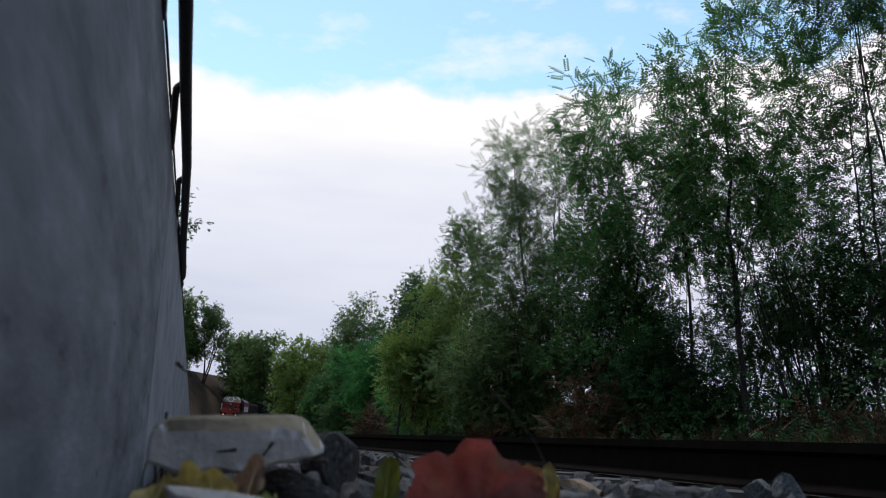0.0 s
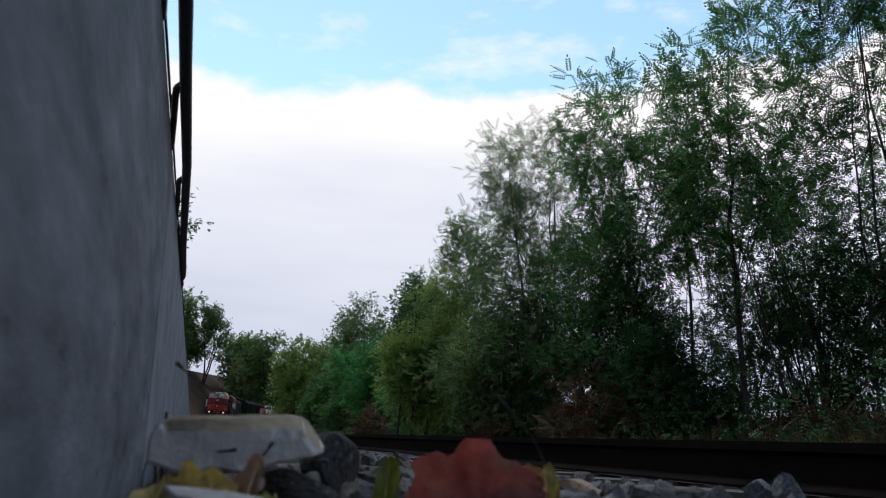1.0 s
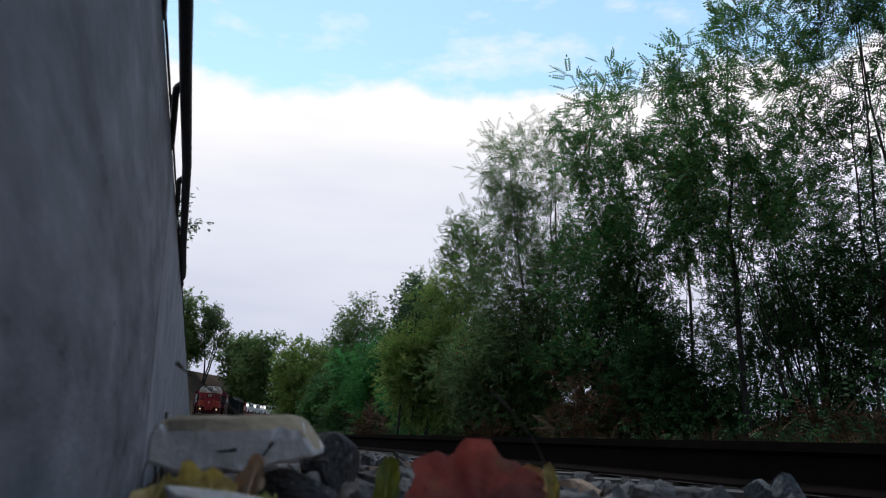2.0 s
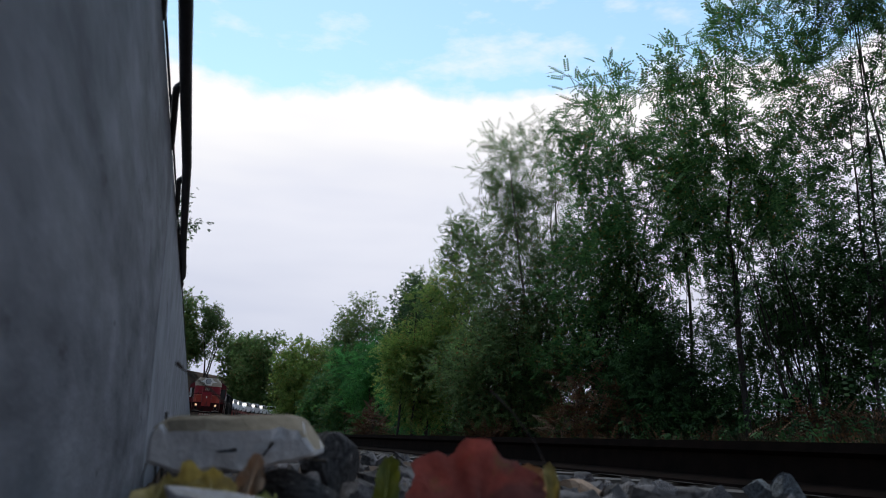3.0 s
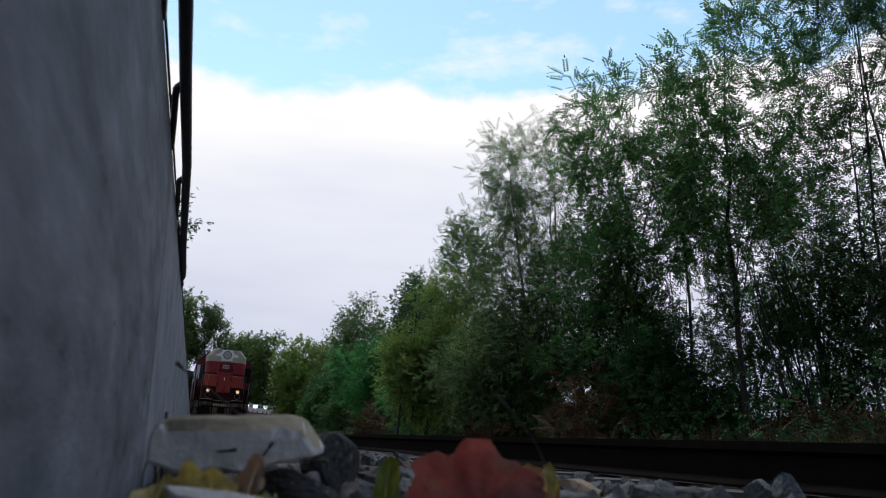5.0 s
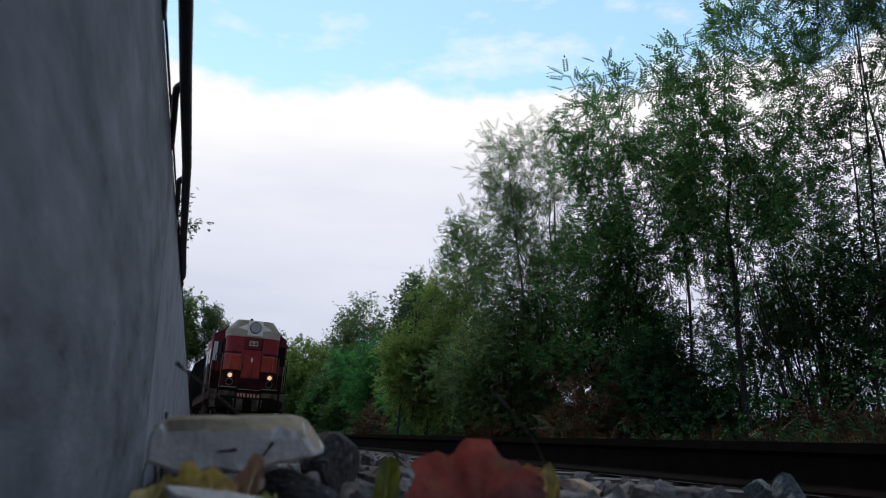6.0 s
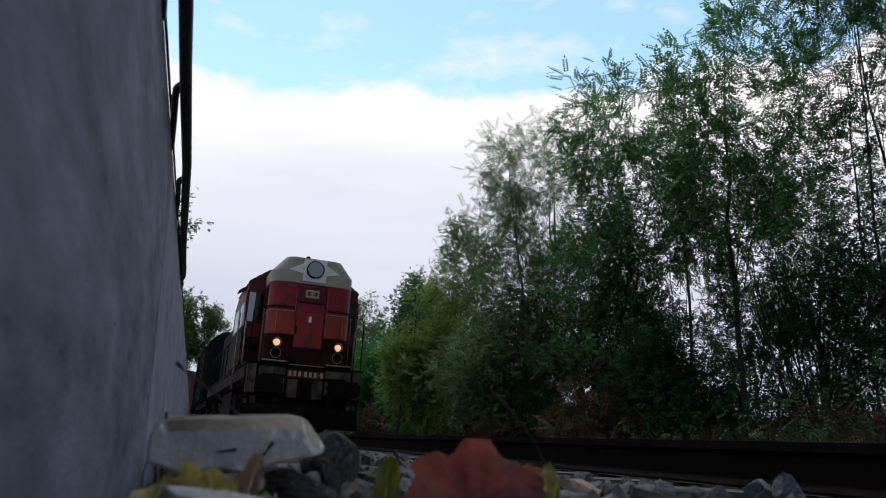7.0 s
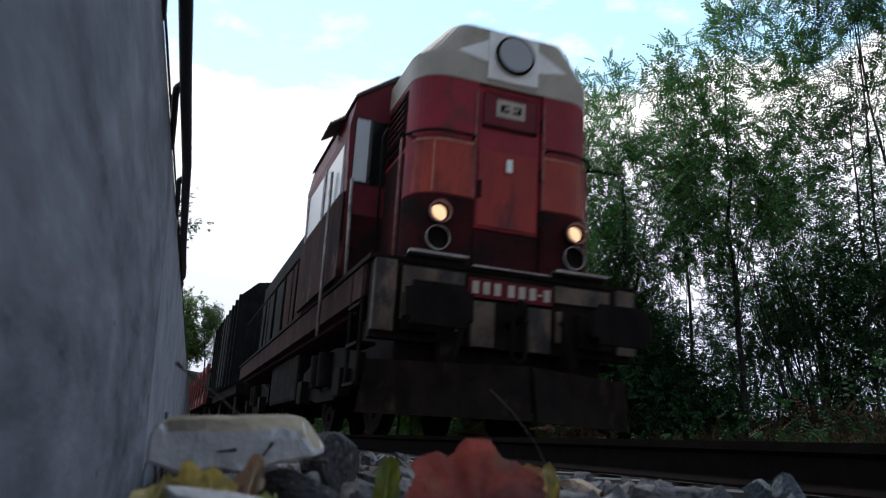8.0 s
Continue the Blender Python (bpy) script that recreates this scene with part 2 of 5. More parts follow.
WORN_RED = mat("worn_red_edge", (0.26, 0.10, 0.085), (0.10, 0.018, 0.016), 0.6, 14, 80, 0.2)
LAMP_ON = glow("lit_lamp_glass", (1.0, 0.62, 0.36), 0.85)
PLATE_RED = mat("red_number_plate", (0.11, 0.006, 0.011), (0.07, 0.005, 0.008), 0.7, 6, 60, 0.05, spec=0.2)


def glass_mat(name, tint, rough=0.05):
    m = bpy.data.materials.new(name)
    m.use_nodes = True
    b = m.node_tree.nodes["Principled BSDF"]
    b.inputs["Base Color"].default_value = (*tint, 1)
    b.inputs["Roughness"].default_value = rough
    b.inputs["Specular IOR Level"].default_value = 0.2
    return m


GLASS_DARK = glass_mat("dark_cab_glass", (0.008, 0.009, 0.010))
# pale base colour stands in for sky reflected in the cab panes
GLASS_PALE = glass_mat("pale_reflection_glass", (0.46, 0.49, 0.51), 0.2)
LENS = glass_mat("headlight_glass", (0.30, 0.31, 0.33), 0.2)


# ---- mesh helpers ----
def mesh_of(name, verts, faces, material=None, smooth=False):
    me = bpy.data.meshes.new(name)
    me.from_pydata([tuple(v) for v in verts], [], [tuple(f) for f in faces])
    me.update()
    if material:
        me.materials.append(material)
    if smooth:
        me.polygons.foreach_set("use_smooth", [True] * len(me.polygons))
    return me


def part(name, bm, material, parent, label="", smooth=False):
    me = bpy.data.meshes.new(name)
    bm.to_mesh(me)
    bm.free()
    me.materials.append(material)
    if smooth:
        me.polygons.foreach_set("use_smooth", [True] * len(me.polygons))
    ob = new(name, me)
    ob.parent = parent
    if label:
        ob["label"] = label
    return ob


def empty(name, m=None):
    e = new(name)
    e.empty_display_size = 0.2
    if m is not None:
        e.matrix_basis = m
    return e


def add_box(bm, x0, x1, y0, y1, z0, z1, bevel=0.0):
    g = bmesh.ops.create_cube(bm, size=1.0)
    m = Matrix.Translation(((x0 + x1) / 2, (y0 + y1) / 2, (z0 + z1) / 2)) @ Matrix.Diagonal((abs(x1 - x0), abs(y1 - y0), abs(z1 - z0), 1))
    bmesh.ops.transform(bm, matrix=m, verts=g["verts"])
    if bevel:
        edges = list({e for v in g["verts"] for e in v.link_edges})
        bmesh.ops.bevel(bm, geom=edges, offset=bevel, segments=2, affect="EDGES", profile=0.6)
    return bm


def box_bm(*a, bevel=0.0):
    return add_box(bmesh.new(), *a, bevel=bevel)


def add_cyl(bm, centre, axis, r, length, seg=24, r2=None):
    q = Vector(axis).to_track_quat("Z", "Y").to_matrix().to_4x4()
    bmesh.ops.create_cone(bm, cap_ends=True, segments=seg, radius1=r, radius2=r if r2 is None else r2, depth=length, matrix=Matrix.Translation(centre) @ q)
    return bm


def add_tube(bm, pts, r, seg=6):
    """A bent round bar through the points."""
    pts = [Vector(p) for p in pts]
    rings = []
    for i, p in enumerate(pts):
        d = (pts[min(i + 1, len(pts) - 1)] - pts[max(i - 1, 0)]).normalized()
        a = d.orthogonal().normalized() if i == 0 else (prev - d * prev.dot(d)).normalized()
        prev = a
        b = d.cross(a)
        rr = float(r[i] if isinstance(r, (list, tuple)) else r)
        rings.append([bm.verts.new(p + rr * (math.cos(t) * a + math.sin(t) * b)) for t in (2 * math.pi * k / seg for k in range(seg))])
    for A, B in zip(rings, rings[1:]):
        for k in range(seg):
            bm.faces.new((A[k], A[(k + 1) % seg], B[(k + 1) % seg], B[k]))
    bm.faces.new(rings[0][::-1])
    bm.faces.new(rings[-1])
    return bm


def add_prism(bm, outline, y0, y1):
    """An outline of (x, z) pairs pushed from y0 to y1."""
    a = [bm.verts.new((x, y0, z)) for x, z in outline]
    b = [bm.verts.new((x, y1, z)) for x, z in outline]
    n = len(outline)
    for k in range(n):
        bm.faces.new((a[k], a[(k + 1) % n], b[(k + 1) % n], b[k]))
    bm.faces.new(a[::-1])
    bm.faces.new(b)
    bmesh.ops.recalc_face_normals(bm, faces=bm.faces[:])
    return bm


# ---- the line of the track: a left-hand curve, tightening away from the camera ----
CANT = radians(2.91)
WALL_DIR = radians(-17.87)


def heading(s):
    return radians(20.11) - 0.0015041 * s - 0.000123105 * s * s / 2


def build_line():
    out, step = [], 0.5
    for sign in (-1, 1):
        x, y, s, rows = -3.2663, 17.6173, 0.0, []
        while abs(s) < (190 if sign < 0 else 60):
            rows.append((s, x, y))
            a = heading(s + sign * step / 2)
            x, y, s = x + sign * step * math.sin(a), y - sign * step * math.cos(a), s + sign * step
        out += rows if sign > 0 else rows[:0:-1]
    return np.array(out)


LINE = build_line()


def line_at(s):
    """Point and heading of the track's centre line s metres along it."""
    return np.interp(s, LINE[:, 0], LINE[:, 1]), np.interp(s, LINE[:, 0], LINE[:, 2]), heading(s)


def track_offset(x, y):
    """Signed offset from the centre line (positive: towards the inside of the curve) and the distance along it."""
    x, y = np.asarray(x, float), np.asarray(y, float)
    d2 = (x[..., None] - LINE[::2, 1]) ** 2 + (y[..., None] - LINE[::2, 2]) ** 2
    i = d2.argmin(-1)
    s = LINE[::2, 0][i]
    a = heading(s)
    off = (x - LINE[::2, 1][i]) * np.cos(a) + (y - LINE[::2, 2][i]) * np.sin(a)
    dist = np.sqrt(d2.min(-1))
    return np.sign(off) * np.maximum(dist, np.abs(off)), s


def smooth(a, b, v):
    t = np.clip((v - a) / (b - a), 0, 1)
    return t * t * (3 - 2 * t)


def ground_z(x, y):
    off, s = track_offset(x, y)
    r = np.hypot(x, y)
    z = -0.205 - np.clip(off, -1.6, 1.6) * math.sin(CANT) * smooth(1.75, 1.3, np.abs(off))
    z = z + 0.20 * smooth(-1.25, -2.35, off) * smooth(14, 7, r)            # shoulder at the wall
    u = x * math.cos(WALL_DIR) - y * math.sin(WALL_DIR)
    z = z - 0.06 * smooth(-0.015, -0.055, u) * smooth(4, 2, r)               # gutter at the wall's foot
    z = z - 0.12 * smooth(1.5, 2.6, off) + 0.62 * smooth(3.2, 8.0, off)
    z = z + 9.2 * smooth(-3.5, -13.0, off) * smooth(-60, -22, off) * smooth(-58, -80, s) * smooth(-135, -112, s)           # bank outside the far curve
    return z


# ---- ground ----
def build_ground():
    radii = np.concatenate([[0.0], np.geomspace(0.25, 1600, 120)])
    ang = np.linspace(0, 2 * np.pi, 181)[:-1]
    R, A = np.meshgrid(radii[1:], ang, indexing="ij")
    X, Y = R * np.sin(A), R * np.cos(A)
    Z = np.concatenate([ground_z(X[i:i + 20], Y[i:i + 20]) for i in range(0, len(X), 20)])
    rng = np.random.default_rng(3)
    Z += rng.normal(0, 1, Z.shape) * np.clip(R * 0.004, 0.003, 0.08)
    verts = [(0, 0, float(ground_z(np.array(0.0), np.array(0.0))) )] + list(zip(X.ravel(), Y.ravel(), Z.ravel()))
    n = len(ang)
    faces = [(0, 1 + (k + 1) % n, 1 + k) for k in range(n)]
    for i in range(len(radii) - 2):
        for k in range(n):
            a, b = 1 + i * n + k, 1 + i * n + (k + 1) % n
            faces.append((a, b, b + n, a + n))
    ob = new("ground", mesh_of("ground", verts, faces, GROUND, True))
    tagged(ob, "brown earth with dry grass beside the railway", "ground", kind="structure")


build_ground()


# ---- track ----
def rail_mesh(offset):
    """Flat-bottomed rail swept along the curve."""
    prof = [(-0.036, 0.0), (0.036, 0.0), (0.036, -0.03), (0.009, -0.045), (0.009, -0.125), (0.07, -0.148), (0.07, -0.158),
            (-0.07, -0.158), (-0.07, -0.148), (-0.009, -0.125), (-0.009, -0.045), (-0.036, -0.03)]
    verts, faces = [], []
    ss = np.arange(-150, 45, 1.0)
    for s in ss:
        x, y, a = line_at(s)
        rt = Vector((math.cos(a), math.sin(a), 0)) * math.cos(CANT) - Vector((0, 0, math.sin(CANT)))
        up = Vector((0, 0, math.cos(CANT))) + Vector((math.cos(a), math.sin(a), 0)) * math.sin(CANT)
        for u, w in prof:
            verts.append(Vector((x, y, 0)) + rt * (offset + u) + up * w)
    n = len(prof)
    for i in range(len(ss) - 1):
        for k in range(n):
            faces.append((i * n + k, (i + 1) * n + k, (i + 1) * n + (k + 1) % n, i * n + (k + 1) % n))
    me = mesh_of("rail", verts, faces, RAIL)
    me.materials.append(RAIL_TOP)
    for i, p in enumerate(me.polygons):
        p.material_index = 1 if i % n == 0 else 0
    return me


track = tagged(empty("railway_track"), "single curved railway track with rusty steel rails", "railway track", kind="structure")
for o in (-0.7535, 0.7535):
    r = new("rail", rail_mesh(o))
    r.parent = track


def build_sleepers():
    bm = add_prism(bmesh.new(), [(-1.25, -0.33), (1.25, -0.33), (1.25, -0.19), (1.22, -0.165), (-1.22, -0.165), (-1.25, -0.19)], -0.13, 0.13)
    first = part("sleeper", bm, SLEEPER, track)
    for i, s in enumerate(np.arange(-45, 32, 0.6)):
        ob = first if i == 0 else new("sleeper", first.data)
        ob.parent = track
        x, y, a = line_at(s)
        ob.matrix_basis = pose(x, y, 0, 0, 0, math.degrees(a) ) @ pose(0, 0, 0, 0, math.degrees(CANT), 0)


build_sleepers()

# ---- platform wall beside the camera ----
WALL_M = Matrix.Translation((0, 0, 0)) @ Matrix.Rotation(-WALL_DIR, 4, "Z")    # local y runs along the wall, x towards the track
WALL_X, WALL_TOP, WALL_LEN = -0.080, 0.582, 27.0


def build_wall():
    wall = tagged(empty("wall_platform", WALL_M), "weathered grey concrete wall of a low platform", "wall", kind="structure")
    # a rough section beside the camera, then a smooth one behind an added joint
    bm = box_bm(WALL_X - 0.35, WALL_X, -4.0, 1.56, -0.5, WALL_TOP, bevel=0.004)
    part("wall_section", bm, CONCRETE, wall, "rough pitted grey concrete")
    bm = box_bm(WALL_X - 0.35, WALL_X, 1.572, WALL_LEN, -0.5, WALL_TOP, bevel=0.004)
    part("wall_section", bm, CONCRETE_PALED, wall, "smooth grey concrete, paled for skylight along it")
    part("added_joint", box_bm(WALL_X - 0.34, WALL_X - 0.010, 1.5605, 1.5715, -0.5, WALL_TOP - 0.006), STONE_DARK, wall, "dark joint added between the two concretes")
    deck = new("platform_deck", mesh_of("deck", [], []))
    me = bpy.data.meshes.new("deck")
    b2 = box_bm(-6.0, WALL_X - 0.352, -4.0, WALL_LEN, -0.5, WALL_TOP - 0.01)
    b2.to_mesh(me)
    b2.free()
    me.materials.append(DECK)
    deck.data = me
    deck.matrix_basis = WALL_M
    tagged(deck, "plain paved deck of the low platform", "platform", kind="structure")


build_wall()


def build_handrail():
    """Dark pipe on bent brackets along the wall's upper edge."""
    c = tagged(empty("handrail", WALL_M), "dark painted steel pipe rail on bent brackets along the platform edge", "handrail")
    top = WALL_TOP
    pts = [(-0.054, -1.0, top), (-0.0525, 0.2, top), (-0.0515, 0.86, top), (-0.0535, 1.1, top), (-0.0540, 1.55, top), (-0.0615, 1.95, top), (-0.068, 2.3, top), (-0.070, 2.6, top), (-0.072, 2.74, top), (-0.080, 2.80, top - 0.004)]
    fine = []
    for a, b in zip(pts, pts[1:]):
        for k in range(6):
            fine.append(Vector(a).lerp(Vector(b), k / 6))
    fine.append(Vector(pts[-1]))
    part("pipe", add_tube(bmesh.new(), fine, 0.0095, 12), CABLE, c, smooth=True)
    run = [(-0.0785, -1.0, top + 0.003), (-0.0785, 6, top + 0.003), (-0.0785, 26, top + 0.003)]
    part("edge_wire", add_tube(bmesh.new(), run, 0.0022, 6), CABLE, c, smooth=True)
    for y in (0.25, 0.70, 1.19, 1.67, 2.10, 2.47, 2.74):
        x = np.interp(y, [p[1] for p in pts], [p[0] for p in pts])
        bend_pts = [(x, y - 0.02, top + 0.001), (x - 0.008, y - 0.018, top + 0.003), (x - 0.014, y - 0.005, top + 0.003), (x - 0.017, y + 0.03, top + 0.002), (-0.0765, y + 0.16, top + 0.001), (-0.082, y + 0.26, top - 0.002)]
        part("bracket", add_tube(bmesh.new(), bend_pts, 0.0058, 8), CABLE, c, smooth=True)


build_handrail()


# ---- trees and shrubs ----
def quad_mesh(name, quads, material):
    """One mesh of loose quads from an array (n, 4, 3)."""
    me = bpy.data.meshes.new(name)
    n = len(quads)
    me.vertices.add(4 * n)
    me.vertices.foreach_set("co", quads.astype(np.float32).ravel())
    me.loops.add(4 * n)
    me.loops.foreach_set("vertex_index", np.arange(4 * n, dtype=np.int32))
    me.polygons.add(n)
    me.polygons.foreach_set("loop_start", np.arange(0, 4 * n, 4, dtype=np.int32))
    me.update(calc_edges=True)
    me.materials.append(material)
    return me


def leaflet(base, along, length, width, droop=0.0):
    """A pointed leaf as one bent quad: base, side, tip, side."""
    b, a = np.array(base, float), np.array(along, float)
    side = np.cross(a, [0, 0, 1.0])
    side /= np.linalg.norm(side) + 1e-9
    mid = b + a * length * 0.5 + np.array([0, 0, 0.06 * length])
    return [b, mid + side * width / 2, b + a * length - np.array([0, 0, droop * length]), mid - side * width / 2]


def pinnate_leaf(length=0.24, pairs=6, size=0.05):
    q = []
    for k in range(pairs):
        y = length * (0.2 + 0.75 * k / pairs)
        for sx in (-1, 1):
            q.append(leaflet((0, y, -0.15 * y * y / length), (sx * 0.9, 0.42, -0.1), size * (1 - 0.25 * abs(k - pairs / 2) / pairs), size * 0.54, 0.15))
    q.append(leaflet((0, length * 0.95, -0.15 * length), (0, 1, -0.2), size, size * 0.54))
    return np.array(q)


def sprig(length=0.2, count=7, size=0.055, wide=0.6):
    q = []
    for k in range(count):
        y = length * (0.15 + 0.85 * k / count)
        sx = 1 if k % 2 else -1
        q.append(leaflet((0, y, 0), (sx * 0.75, 0.6, -0.25), size, size * wide, 0.25))
    return np.array(q)


def narrow_sprig():
    return sprig(0.3, 12, 0.075, 0.25)


def frond(length=0.55, pairs=9):
    q = []
    for k in range(pairs):
        y = length * (0.1 + 0.9 * k / pairs)
        w = 0.10 * (1 - 0.85 * k / pairs)
        for sx in (-1, 1):
            q.append(leaflet((0, y, -0.5 * y * y), (sx * 0.95, 0.3, -0.15), w, 0.026, 0.2))
    return np.array(q)


def place_leaves(template, points, dirs, rng, smin=0.75, smax=1.2):
    """Copies of a leaf at points, pointing along dirs, turned at random about themselves."""
    n = len(points)
    d = dirs / (np.linalg.norm(dirs, axis=1, keepdims=True) + 1e-9)
    up = np.tile([0, 0, 1.0], (n, 1)) + rng.normal(0, 0.45, (n, 3))
    x = np.cross(d, up)
    x /= np.linalg.norm(x, axis=1, keepdims=True) + 1e-9
    z = np.cross(x, d)
    s = rng.uniform(smin, smax, (n, 1, 1, 1))
    t = template[None] * s
    out = t[..., 0:1] * x[:, None, None] + t[..., 1:2] * d[:, None, None] + t[..., 2:3] * z[:, None, None] + points[:, None, None]
    return out.reshape(-1, 4, 3)


def bend(a, b, rng, sag, steps=6):
    """A curved limb from a to b that leaves upwards and arches over."""
    a, b = np.array(a, float), np.array(b, float)
    mid = (a + b) / 2 + np.array([0, 0, sag]) + rng.normal(0, 0.07, 3) * np.linalg.norm(b - a)
    t = np.linspace(0, 1, steps)[:, None]
    return (1 - t) ** 2 * a + 2 * t * (1 - t) * mid + t * t * b


def tree(name, label, x, y, height, radius, crown_base, tips, twigs, leaves, template, leaf, bark, seed, trunks=1, trunk_r=0.09,
         lean=(0.0, 0.0), twig_len=0.55, squash=1.0, droop=0.0, lobes=7, category="tree", smin=0.75, smax=1.2, scatter=0.09):
    rng = np.random.default_rng(seed)
    z0 = float(ground_z(np.array(x), np.array(y))) - 0.08
    base = empty(name, pose(x, y, z0))
    tagged(base, label, category)
    wood = bmesh.new()
    tops = []
    for k in range(trunks):
        fx, fy = (0, 0) if trunks == 1 else rng.normal(0, 0.25, 2)
        tx, ty = lean[0] * height + (rng.normal(0, radius * 0.35) if trunks > 1 else 0), lean[1] * height + (rng.normal(0, radius * 0.3) if trunks > 1 else 0)
        h = height * (0.80 if k == 0 else rng.uniform(0.6, 0.85))
        line = bend((fx, fy, 0), (tx, ty, h), rng, 0.0, 9)
        line[1:-1] += rng.normal(0, 0.012 * height / 3, (7, 3))
        add_tube(wood, line, [trunk_r * (1 - 0.85 * i / 8) for i in range(9)], 7)
        tops.append(line)
    # lobes give the crown its uneven outline
    ch = height - crown_base
    lob = rng.normal(0, 1, (lobes, 3))
    lob /= np.linalg.norm(lob, axis=1, keepdims=True)
    lob = lob * np.array([radius * 0.62, radius * 0.62 * squash, ch * 0.34]) + np.array([lean[0] * height * 0.7, lean[1] * height * 0.7, crown_base + ch * 0.52])
    lr = rng.uniform(0.32, 0.55, lobes)
    pts, dirs = [], []
    for k in range(tips):
        j = rng.integers(lobes)
        d = rng.normal(0, 1, 3)
        d /= np.linalg.norm(d)
        tip = lob[j] + d * lr[j] * np.array([radius, radius * squash, ch * 0.5]) * rng.uniform(0.45, 1.0) ** 0.5
        tip[2] = np.clip(tip[2], crown_base * 0.8, height)
        tr = tops[rng.integers(len(tops))]
        i = np.argmin(np.abs(tr[:, 2] - max(0.25 * height * rng.uniform(0.5, 1), tip[2] - rng.uniform(0.15, 0.4) * height)))
        limb = bend(tr[i], tip, rng, 0.06 * height, 6)
        if k % 6 == 0:
            add_tube(wood, limb, [max(0.004, trunk_r * 0.30 * (1 - i / 9) * (1 - 0.85 * q / 5)) for q in range(6)], 5)
        out = (tip - lob[j]) * 0.5 + np.array([tip[0], tip[1], 0]) * 0.3
        for m in range(twigs):
            td = out / (np.linalg.norm(out) + 1e-6) + rng.normal(0, 0.75, 3) + np.array([0, 0, 0.25 - droop])
            td /= np.linalg.norm(td)
            start = limb[rng.integers(3, 6)]
            ln = twig_len * rng.uniform(0.6, 1.25)
            if m < 2:
                add_tube(wood, [start, start + td * ln * 0.55, start + td * ln + np.array([0, 0, -0.05])], [0.006, 0.004, 0.002], 3)
            f = rng.uniform(0.1, 1.0, leaves)
            p = start + td * ln * f[:, None] + rng.normal(0, scatter, (leaves, 3))
            pts.append(p)
            dirs.append(td + rng.normal(0, 0.8, (leaves, 3)) - np.array([0, 0, droop * 0.6]))
    part("trunk", wood, bark, base)
    quads = place_leaves(template, np.concatenate(pts), np.concatenate(dirs), rng, smin, smax)
    quads[..., 2] = np.maximum(quads[..., 2], 0.08)
    crown = new("crown", quad_mesh("crown", quads, leaf))
    crown.parent = base
    return base


ROB = pinnate_leaf(0.24, 5, 0.054)
ROB_BIG = pinnate_leaf(0.30, 6, 0.064)
SPR = sprig()
NAR = narrow_sprig()
FRO = frond(0.42, 10)


def far_leaf(k):
    return sprig(0.3 * k, 5, 0.16 * k, 0.7)


TREES = {}


def up_to(x, y, top):
    """Height of a tree at (x, y) that reaches the level top."""
    return top - float(ground_z(np.array(x), np.array(y)))


